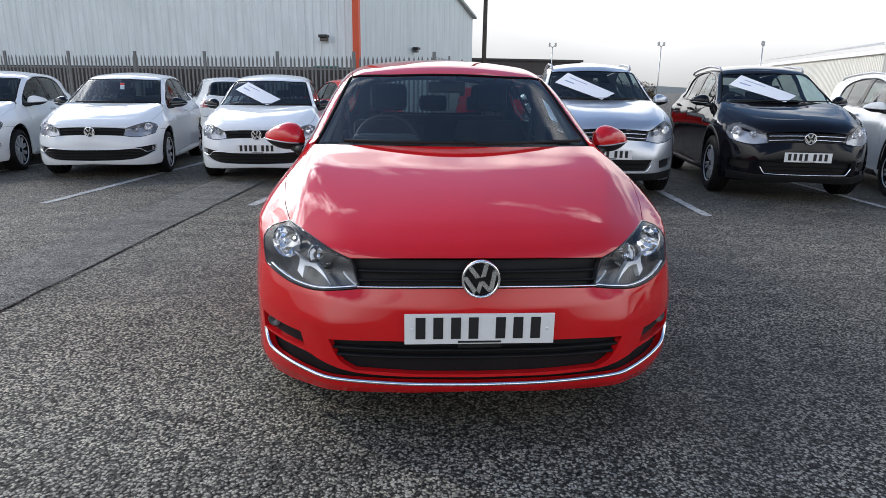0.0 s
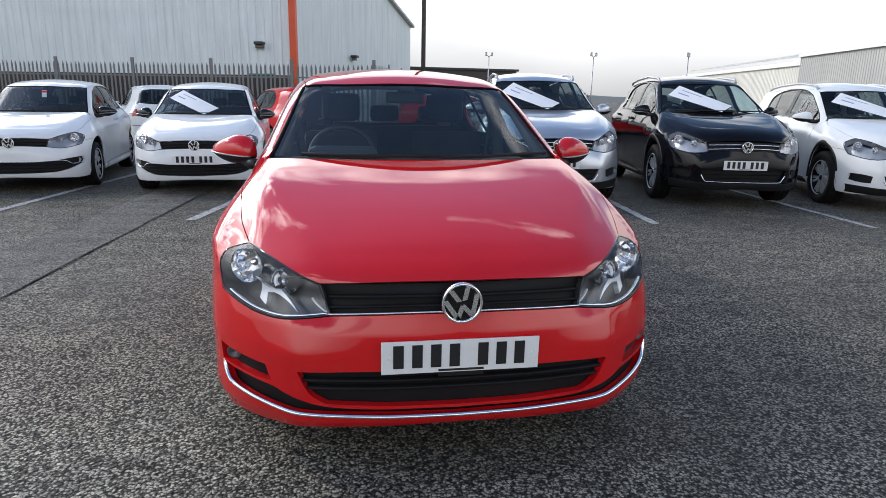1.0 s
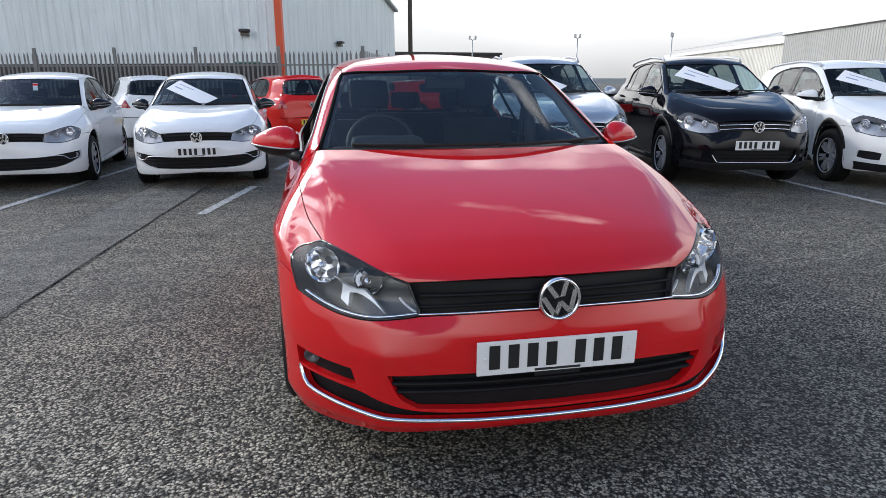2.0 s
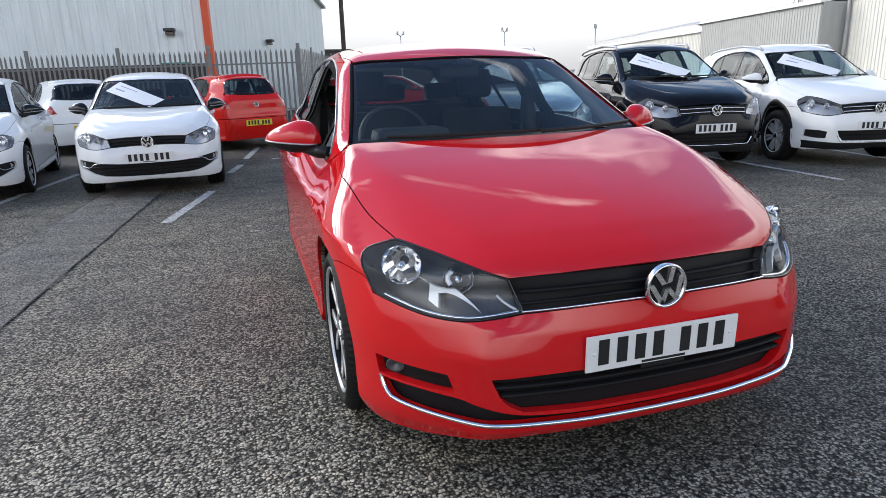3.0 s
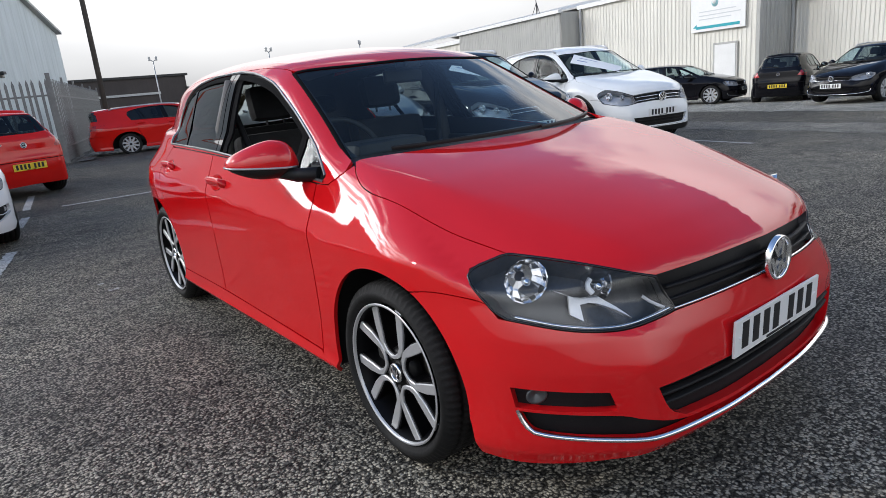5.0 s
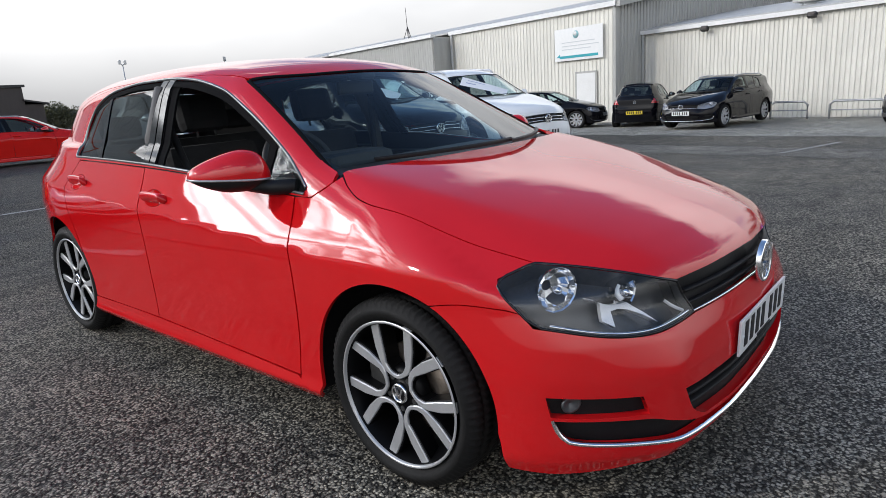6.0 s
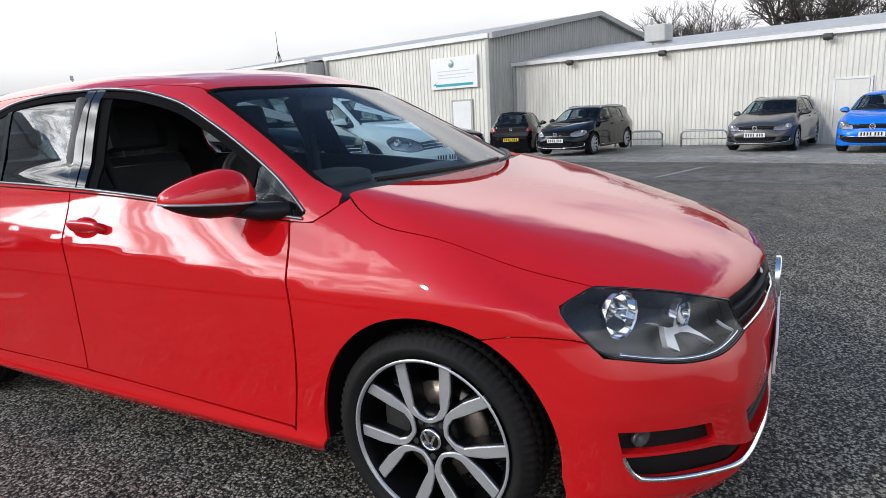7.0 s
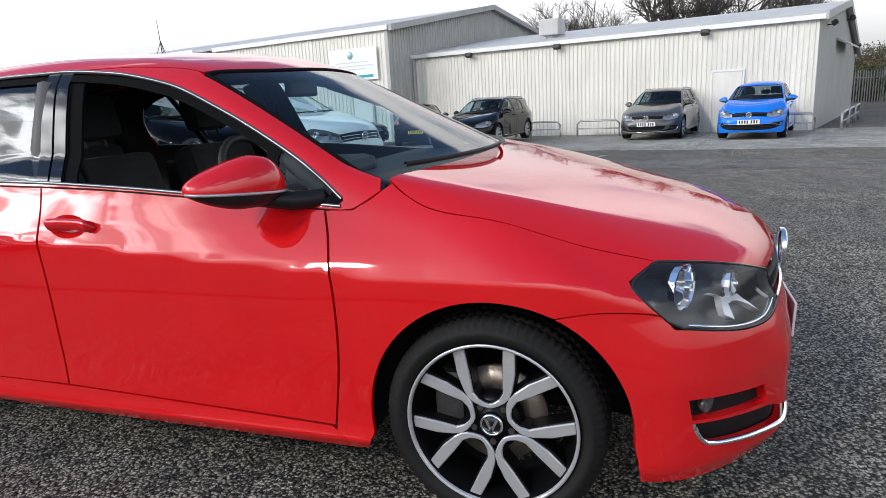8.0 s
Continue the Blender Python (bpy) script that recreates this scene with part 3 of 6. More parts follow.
for z, y0, w in ((0.08, 0.0, 1.7), (-0.06, -0.1, 1.9), (-0.19, 0.1, 1.5)):
    part("text_bar", box((0.01, w, 0.035), (-0.024, y0, z)), PALEGREY, sign, "pale grey bar of small print")

flue = thing("roof_flue", "pale metal flue cowl on the shed roof", "flue", pose(*(at_low(9.05, -1.6)), 2.82, 0, 0, -13))
part("flue_pipe", lathe([(0, 0.22), (0.55, 0.22)], 16), GALV, flue, m=pose(0, 0, 0, 0, -90, 0))
part("cowl", box((0.75, 0.8, 0.6), (0, 0, 0.8), 0.05), ROOFM, flue)

mast = thing("radio_mast", "slender steel aerial mast on a tripod on the roof", "mast", pose(*at_tall(17.2, -2.3), 4.4))
part("pole", tube([(0, 0, 0), (-0.05, 0.02, 1.85)], 0.028, taper=0.4), DARKMETAL, mast)
for a in (0, 120, 240):
    part("strut", tube([(0.32 * math.cos(radians(a)), 0.32 * math.sin(radians(a)), -0.05), (0, 0, 0.75)], 0.018), DARKMETAL, mast)


def hoop(width, m):
    t = thing("hoop_barrier", "galvanised tubular hoop barrier before the shed wall", "barrier", m, "hoop barriers along the shed")
    c = [(0, -width / 2, 0), (0, -width / 2, 0.45), (0, -width / 2 + 0.12, 0.55), (0, width / 2 - 0.12, 0.55), (0, width / 2, 0.45), (0, width / 2, 0)]
    part("rail", tube(c, 0.035), GALV, t)
    part("crossbar", tube([(0, -width / 2, 0.28), (0, width / 2, 0.28)], 0.02), GALV, t)
    return t


for k0, k1 in ((7.85, 9.0), (5.7, 7.2), (9.6, 11.0), (3.8, 5.3), (-0.1, 1.3), (1.35, 2.0)):
    p = at_low((k0 + k1) / 2, 0.75)
    hoop(k1 - k0, pose(p.x, p.y, gz(p.x) - 0.01, 0, 0, -13))
for k0 in (0.5, 2.6, 4.8):
    p = LB + EN * 0.8 + ED * k0
    hoop(1.8, pose(p.x, p.y, gz(p.x) - 0.01, 0, 0, 72))

# corner of the pale building behind the fence
FD, FN = Vector((-0.966, 0.259)), Vector((0.259, 0.966))
PC = Vector((-1.85, 21.6))
SD = Vector((0.35, 0.937))
hall = thing("pale_hall", "pale blue-grey ribbed metal industrial hall", "building")
part("front_wall", ribbed(PC + FD * 34, PC, -0.1, lambda k: 9.0, 0.3, -0.04), PALECLAD, hall, "pale ribbed front wall")
part("side_wall", ribbed(PC, PC + SD * 16.4, -0.1, lambda k: 8.28 - 0.185 * k, 0.9, -0.02, 0.8), PANELCLAD, hall, "blue-grey panelled side wall")
# dark brown band over the lowest two metres of the front wall
part("lower_band", box((34, 0.06, 2.0), (-17, 0, 0.95), 0.01), DARKB, hall, "dark brown lower wall band", pose(PC.x - FN.x * 0.09, PC.y - FN.y * 0.09, 0, 0, 0, -15))
q = PC + SD * 16.4
part("roof", prism([xy(PC + Vector((0.1, -0.1))), xy(q + Vector((0.25, 0))), xy(q + FD * 34), xy(PC + FD * 34)], [8.28, 5.25, 5.25, 8.28], [8.40, 5.37, 5.37, 8.40]), ROOFM, hall)
part("corner_post", box((0.23, 0.23, 9.2), (0, 0, 4.5), 0.02), ORANGE, hall, "bright orange-red corner post", pose(PC.x, PC.y - 0.12, 0, 0, 0, -15))


def bulkhead(m):
    t = thing("wall_lamp", "dark bulkhead lamp on the hall wall", "wall lamp", m, "wall lamps on the hall")
    part("hood", box((0.32, 0.26, 0.10), (0, -0.13, 0.08), 0.02), DARKMETAL, t)
    part("lens", box((0.27, 0.18, 0.12), (0, -0.10, -0.03), 0.03), FLOODGLASS, t)
    return t


bl = bulkhead(pose(*(PC + FD * 1.17 - FN * 0.05), 2.93, 0, 0, -15))
copy_thing(bl, pose(*(PC + SD * 5.9 + Vector((0.05, -0.02))), 2.88, 0, 0, 70))

# palisade fence: posts, two rails, pointed pales
PALE = mottled("fence_steel", (0.145, 0.15, 0.15), (0.22, 0.225, 0.225), 7, 0.5, 70, 0.1, 0.4)


def pale_mesh():
    w, d, h = 0.035, 0.012, 2.28
    vs, fs = [], []
    prof = [(-w, 0), (-w * 0.45, -d), (w * 0.45, -d), (w, 0)]
    for z, s in ((0.05, 1.0), (h - 0.12, 1.0), (h, 0.06)):
        vs += [(x * s, y, z) for x, y in prof]
    for r in range(2):
        for i in range(3):
            a = r * 4 + i
            fs.append((a, a + 1, a + 5, a + 4))
    return mesh_of("pale", vs, fs)


PALEMESH = pale_mesh()
PALEMESH.materials.append(PALE)
FC = Vector((0.80, 19.5))


def fence(name, a, d, bays, label):
    f = thing(name, label, "fence")
    ang = math.degrees(math.atan2(d.y, d.x))
    total = bays * 2.75
    for i in range(bays + 1):
        p = a + d * (2.75 * i)
        part("post", box((0.1, 0.055, 2.45), (0, 0.03, 1.2), 0.004), PALE, f, m=pose(p.x, p.y, 0, 0, 0, ang))
    for z in (0.45, 1.85):
        p = a + d * (total / 2)
        part("rail", box((total, 0.04, 0.045), (0, 0.0, z)), PALE, f, m=pose(p.x, p.y, 0, 0, 0, ang))
    n = int(total / 0.155)
    for i in range(n):
        p = a + d * (0.08 + 0.155 * i)
        o = new("pale", PALEMESH)
        o.parent = f
        o.matrix_basis = pose(p.x, p.y - 0.03, random.uniform(-0.012, 0.012), 0, random.uniform(-0.6, 0.6), ang if abs(ang) < 90 else ang - 180)
    return f


fence("palisade_fence", FC, FD, 9, "grey galvanised steel palisade security fence with pointed pales")
fence("palisade_fence", FC, Vector((0.259, 0.966)), 5, "grey palisade fence running back beside the hall")
gate = thing("green_door", "small green door in the hall wall behind the fence", "door", pose(*(PC + FD * 1.15 - FN * 0.08), 0, 0, 0, -15))
part("leaf", box((0.95, 0.06, 2.0), (0, 0, 1.0), 0.01), GREEN, gate)
kb = strip_on_ground("kerb_strip", FC + Vector((0.35, -0.3)), FC + Vector((0.35, -0.3)) + FN * 14, 0.4, SMOOTH, 0.03, "pale concrete edge along the fence", "kerb")

# far things
pole = thing("utility_pole", "tall dark weathered wooden utility pole", "pole", pose(3.17, 25.5, 0))
part("shaft", tube([(0, 0, -0.2), (0.02, 0, 5), (-0.06, 0, 10)], 0.10, 12, taper=0.75), WOODP, pole)
dark = thing("dark_building", "long low dark brown metal building with flat roof", "building")
part("wall", prism([(4.0, 61.6), (17.5, 62.4), (16.9, 74), (3.4, 73.2)], -0.5, 4.0), DARKB, dark)
part("roof_edge", prism([(3.9, 61.4), (17.7, 62.2), (17.7, 62.7), (3.9, 61.9)], 4.0, 4.2), DARKMETAL, dark)
part("eaves_band", prism([(9.5, 61.75), (15.0, 62.08), (15.0, 62.2), (9.5, 61.85)], 2.5, 2.7), GALV, dark, "pale gutter band on the wall")
part("annex", prism([(17.5, 62.6), (19.0, 62.7), (18.4, 73), (16.9, 73)], -0.5, 2.55), DARKB, dark)
part("annex_roof", prism([(17.4, 62.2), (19.4, 62.4), (18.8, 73), (16.8, 73)], [2.85, 2.5, 2.5, 2.85], [3.0, 2.62, 2.62, 3.0]), DARKMETAL, dark)


def street_lamp(m, height):
    t = thing("street_lamp", "slender grey lamp post with two upright lamp heads", "lamp post", m, "far lamp posts")
    part("column", tube([(0, 0, -0.5), (0, 0, height - 0.25)], 0.055, 8, taper=0.7), GALV, t)
    part("arm", tube([(-0.22, 0, height - 0.12), (0, 0, height - 0.28), (0.22, 0, height - 0.12)], 0.03, 6), GALV, t)
    for side in (-1, 1):
        part("lamp_head", box((0.16, 0.14, 0.30), (side * 0.25, 0, height - 0.06), 0.03), GALV, t)
    return t


for x, y, hgt, turn_ in ((12.1, 51.7, 4.95, 0), (19.4, 47.1, 4.85, 20), (25.3, 43.4, 4.75, 50)):
    street_lamp(pose(x, y, 0, 0, 0, turn_), hgt)


# trees, bushes, far edge
BARK = mottled("grey_bark", (0.045, 0.040, 0.035), (0.09, 0.08, 0.07), 5, 0.9, 50, 0.6)
TWIG = mottled("twig_bark", (0.05, 0.042, 0.036), (0.08, 0.068, 0.058), 8, 0.9, 60, 0.3)


def leafy(name, a, b):
    m = shader(name, a, 0.6)
    g = m.node_tree.nodes.new("ShaderNodeNewGeometry")
    put(m, ramp(m, g.outputs["Random Per Island"], [(0.0, a), (1.0, b)]), "Base Color")
    return m


EVERGREEN = leafy("evergreen_leaves", (0.018, 0.030, 0.010), (0.06, 0.085, 0.025))
BROWNLEAF = leafy("brown_leaves", (0.06, 0.040, 0.018), (0.15, 0.10, 0.04))
HEDGELEAF = leafy("hedge_leaves", (0.03, 0.035, 0.018), (0.10, 0.10, 0.045))


def bare_tree(m, height, seed, spread=1.0):
    rng = random.Random(seed)
    t = thing("bare_tree", "leafless grey tree with spreading branches behind the shed", "tree", m, "bare trees behind the shed")
    trunk, crown = bmesh.new(), bmesh.new()

    def grow(p, d, length, r, depth):
        pts, q, dd = [p], p, d
        for i in range(4):
            dd = (dd + Vector((rng.uniform(-0.22, 0.22), rng.uniform(-0.22, 0.22), rng.uniform(-0.06, 0.16)))).normalized()
            q = q + dd * (length / 4)
            pts.append(q)
        tube(pts, r, 7 if depth < 2 else (4 if depth < 4 else 3), trunk if depth < 2 else crown, taper=0.6, cap=False)
        if depth >= 6:
            return
        for k in range(rng.choice((2, 3, 3)) if depth < 5 else 3):
            i = rng.choice((2, 3, 4)) if depth else rng.choice((3, 4))
            ax = Vector((rng.uniform(-1, 1), rng.uniform(-1, 1), rng.uniform(-0.3, 0.5))).normalized()
            nd = (dd * 0.75 + ax * 0.75 * spread).normalized()
            grow(pts[i], nd, length * rng.uniform(0.62, 0.82), max(r * rng.uniform(0.5, 0.62), 0.012), depth + 1)
        if depth < 5:
            grow(pts[-1], dd, length * 0.75, r * 0.6, depth + 1)

    grow(Vector((0, 0, -0.5)), Vector((0, 0, 1)), height * 0.28, height * 0.024, 0)
    part("trunk", trunk, BARK, t)
    part("crown", crown, TWIG, t, "bare twigs")
    return t


def az_at(az, dist, eye=(-2.38, 0.42)):
    return eye[0] + dist * math.sin(radians(az)), eye[1] + dist * math.cos(radians(az))


for az, dist, hgt, seed, sp in ((88.0, 44, 12.5, 3, 1.1), (92.5, 46, 13.0, 11, 1.1), (85.0, 54, 11.5, 7, 1.0), (72.3, 70, 11.0, 5, 0.9), (97.0, 48, 12.0, 9, 1.0), (99.5, 58, 10.5, 21, 1.0)):
    bare_tree(pose(*az_at(az, dist), -0.6, 0, 0, seed * 40), hgt, seed, sp)


def leaf_heap(name, label, category, at, size, count, mat, seed, leaf=0.16, kind=""):
    """A bush: stems and many small leaf blades filling an uneven heap."""
    rng = random.Random(seed)
    t = thing(name, label, category, pose(*at), kind=kind)
    lobes = [(Vector((rng.uniform(-0.35, 0.35) * size[0], rng.uniform(-0.35, 0.35) * size[1], rng.uniform(0.3, 0.7) * size[2])), rng.uniform(0.25, 0.5)) for _ in range(9)]
    vs, fs = [], []
    for _ in range(count):
        c, r = rng.choice(lobes)
        d = Vector((rng.gauss(0, 1), rng.gauss(0, 1), rng.gauss(0, 1))).normalized() * rng.uniform(0.6, 1.05) * r
        p = c + Vector((d.x * size[0], d.y * size[1], d.z * size[2]))
        if p.z < 0.02:
            continue
        u = Vector((rng.gauss(0, 1), rng.gauss(0, 1), rng.gauss(0, 1))).normalized() * leaf * rng.uniform(0.6, 1.4)
        w = u.cross(Vector((rng.gauss(0, 1), rng.gauss(0, 1), rng.gauss(0, 1)))).normalized() * leaf * 0.45
        o = len(vs)
        vs += [p - u, p + w, p + u, p - w]
        fs.append((o, o + 1, o + 2, o + 3))
    part("leaves", mesh_of("leaves", vs, fs), mat, t)
    bm = bmesh.new()
    for c, r in lobes:
        tube([(0, 0, -0.3), tuple(c * 0.5), tuple(c)], 0.05, 5, bm, taper=0.4)
    part("stem", bm, BARK, t)
    return t


for az, dist, sz, mat, seed in ((104.2, 47, (4, 4, 2.3), EVERGREEN, 1), (106.5, 49, (6, 5, 2.9), BROWNLEAF, 2), (103.4, 60, (6, 6, 3.6), BROWNLEAF, 4), (108.5, 46, (5, 5, 2.5), EVERGREEN, 5), (105.8, 62, (7, 6, 4.2), HEDGELEAF, 6)):
    x, y = az_at(az, dist)
    leaf_heap("bush", "dense brown and green bush beyond the fence", "bush", (x, y, gz(x) - 0.2), sz, 9000, mat, seed, 0.085)
x, y = az_at(102.6, 43)
fence("palisade_fence", Vector((x, y)), Vector((0.35, -0.94)), 5, "grey palisade fence at the far end of the yard").location.z = -0.85
for az, dist, sz, mat, seed in ((19.9, 85, (4.6, 4, 3.3), HEDGELEAF, 31), (21.6, 95, (5, 4, 2.6), BROWNLEAF, 32)):
    x, y = az_at(az, dist)
    leaf_heap("bush", "scrubby olive bush beyond the far fence", "bush", (x, y, gz(x) + 0.1), sz, 5200, mat, seed, 0.15)
# a far wooded ridge closes the horizon
HILL = leafy("far_hill", (0.07, 0.085, 0.08), (0.10, 0.115, 0.105))
vs, fs = [], []
for i in range(181):
    a = radians(i * 2)
    rr = 900
    hh = 9 + 7 * noise.noise(Vector((math.cos(a) * 3, math.sin(a) * 3, 0.5))) + 3 * noise.noise(Vector((math.cos(a) * 14, math.sin(a) * 14, 1.5)))
    vs += [(rr * math.sin(a), rr * math.cos(a), -2.0), ((rr + 60) * math.sin(a), (rr + 60) * math.cos(a), max(4.0, hh))]
for i in range(180):
    fs.append((2 * i, 2 * i + 1, 2 * i + 3, 2 * i + 2))
tagged(part("backdrop", mesh_of("hill", vs, fs, True), HILL), "low hazy wooded ridge on the horizon", "hill", kind="structure")


# ---------------------------------------------------------------- car body: smooth forms from a few profile curves
from mathutils.geometry import delaunay_2d_cdt


def curve(*nodes):
    """A smooth function through (x, y) nodes."""
    X, Y = np.array([n[0] for n in nodes], float), np.array([n[1] for n in nodes], float)
    s = np.diff(Y) / np.diff(X)
    T = np.concatenate([[s[0]], np.where(s[:-1] * s[1:] <= 0, 0.0, 2 * s[:-1] * s[1:] / np.where(s[:-1] + s[1:] == 0, 1, s[:-1] + s[1:])), [s[-1]]])

    def f(x):
        x = np.asarray(x, float)
        xc = np.clip(x, X[0], X[-1])
        i = np.clip(np.searchsorted(X, xc) - 1, 0, len(X) - 2)
        h = X[i + 1] - X[i]
        u = (xc - X[i]) / h
        y = (2 * u**3 - 3 * u**2 + 1) * Y[i] + (u**3 - 2 * u**2 + u) * h * T[i] + (3 * u**2 - 2 * u**3) * Y[i + 1] + (u**3 - u**2) * h * T[i + 1]
        return y + (x - xc) * np.where(x < X[0], T[0], T[-1])

    return f


def smax(a, b, k):
    h = np.maximum(k - np.abs(a - b), 0) / k
    return np.maximum(a, b) + h * h * k * 0.25


def step(a, b, x):
    u = np.clip((x - a) / (b - a), 0, 1)
    return u * u * (3 - 2 * u)


PLAN = curve((-0.3, 0.78), (0.0, 0.81), (0.3, 0.852), (0.68, 0.884), (0.83, 0.891), (1.05, 0.886), (1.33, 0.882), (2.0, 0.884), (2.4, 0.886), (3.0, 0.884), (3.3, 0.880), (3.5, 0.866), (3.7, 0.825), (3.9, 0.765), (4.1, 0.69), (4.25, 0.62))
FLANK = curve((0.1, -0.06), (0.16, -0.05), (0.203, -0.022), (0.226, -0.003), (0.237, 0.0), (0.252, -0.006), (0.28, -0.010), (0.36, -0.010), (0.5, -0.004), (0.66, 0.002), (0.742, 0.0035), (0.748, 0.003), (0.753, 0.0005), (0.775, -0.0092), (0.80, -0.0197), (0.825, -0.0297), (0.85, -0.0394), (0.875, -0.0486), (0.90, -0.0575), (0.95, -0.0742), (1.0, -0.0894), (1.1, -0.117))
HOOD = curve((-0.1, 0.58), (0.0, 0.672), (0.035, 0.705), (0.07, 0.730), (0.12, 0.758), (0.2, 0.796), (0.4, 0.856), (0.7, 0.9225), (0.9, 0.9595), (1.0, 0.979), (1.06, 0.9907), (1.15, 1.008), (1.3, 1.036), (1.5, 1.07))
NOSE_LOW = curve((0, 0), (0.2, 0.004), (0.4, 0.025), (0.526, 0.052), (0.62, 0.115), (0.7, 0.185), (0.80, 0.31), (0.88, 0.52), (0.92, 0.8))
NOSE_UP = curve((0, 0), (0.2, 0.02), (0.43, 0.08), (0.6, 0.165), (0.7, 0.24), (0.79, 0.345), (0.86, 0.52), (0.91, 0.8))
NOSE_Z = curve((0.1, 0.10), (0.19, 0.05), (0.23, 0.020), (0.27, 0.012), (0.45, 0.011), (0.515, 0.0115), (0.525, 0.0128), (0.55, 0.0175), (0.58, 0.0235), (0.61, 0.0285), (0.66, 0.034), (0.70, 0.040), (0.75, 0.065), (1.0, 0.3))
CABIN = curve((0.8, 0.885), (0.985, 0.806), (1.15, 0.735), (1.3, 0.662), (1.4, 0.60), (1.5, 0.53))
CABIN_Y = curve((1.0, -0.075), (1.25, -0.062), (1.85, -0.040), (2.2, -0.020), (2.45, -0.018), (2.8, -0.030), (3.1, -0.050), (3.3, -0.075), (3.5, -0.11), (3.9, -0.21), (4.25, -0.33))
ROOF = curve((1.4, 1.26), (1.7, 1.355), (1.85, 1.392), (2.2, 1.437), (2.6, 1.453), (3.2, 1.437), (3.7, 1.395), (4.0, 1.355), (4.3, 1.30))
REAR = curve((0.1, 4.12), (0.22, 4.2), (0.45, 4.245), (0.62, 4.235), (0.75, 4.20), (0.95, 4.17), (1.02, 4.13), (1.2, 4.0), (1.36, 3.87), (1.45, 3.80))


RIDGE = curve((0.0, 0.415), (0.12, 0.455), (0.36, 0.535), (0.66, 0.625), (0.85, 0.675), (1.08, 0.715), (1.3, 0.74))


def form_low(p):
    x, y, z = np.abs(p[:, 0]), p[:, 1], p[:, 2]
    side = x - (PLAN(y) + FLANK(z - (0.062 * step(0.4, 0.66, z) - 0.032 * step(0.84, 1.02, z)) * np.clip(y - 1.3, -0.3, 2.2)) - (0.28 * step(2.2, 1.2, y) + 0.28 * step(2.0, 3.4, y)) * np.maximum(z - 0.755, 0) ** 2 / (np.maximum(z - 0.755, 0) + 0.06))
    ridge = RIDGE(y)
    d = (x - ridge) / 0.011
    soft = 0.011 * np.where(d > 20, d, np.log1p(np.exp(np.clip(d, -30, 20))))
    lag = 0.65 * NOSE_UP(np.minimum(x, 0.8)) * step(1.0, 0.25, y)
    top = z - (HOOD(y - lag) - (0.028 + 0.042 * step(1.0, 0.2, y)) * x * x - soft * (0.17 + 0.02 * step(1.0, 0.2, y)))
    e = (x - 0.68) / 0.02
    top = top + 0.02 * np.where(e > 20, e, np.log1p(np.exp(np.clip(e, -30, 20)))) * (0.2 + 0.10 * step(1.0, 0.5, y))
    # below a fold that climbs towards the lamps the nose stands upright, above it leans back
    over = np.maximum(z - 0.455, 0)
    up = np.minimum(over * over / (over + 0.02) / 0.16, 1.0)
    front = (NOSE_LOW(x) * (1 - up) + NOSE_UP(x) * up + NOSE_Z(z - 0.035 * np.clip(x / 0.65, 0, 1) ** 2 * np.clip((z - 0.45) / 0.07, 0, 1))) - y
    rear = y - (REAR(z) - 0.10 * x * x - 0.28 * np.clip(x - 0.6, 0, 1) ** 2 * 2)
    b = smax(side, 0.72 * top, 0.05)
    b = smax(b, 0.85 * front, 0.04)
    return smax(b, rear, 0.10)


def form_top(p):
    x, y, z = np.abs(p[:, 0]), p[:, 1], p[:, 2]
    side = x - (CABIN(z) + CABIN_Y(y))
    top = z - (ROOF(y) - 0.055 * (x / 0.6) ** 2)
    screen = 0.43 * (0.95 + (z - 0.98) * 2.08 + 0.54 * x * x - y)
    rear = 0.8 * (y - (REAR(z) - 0.10 * x * x))
    b = smax(0.9 * side, top, 0.09)
    b = smax(b, screen, 0.035)
    return smax(b, rear, 0.06)


def form_all(p):
    a, b = form_low(p), smax(form_top(p), 0.90 - p[:, 2], 0.02)
    a = smax(a, p[:, 2] - (0.965 + 0.03 * p[:, 1]), 0.02)
    return -smax(-a, -b, 0.03)


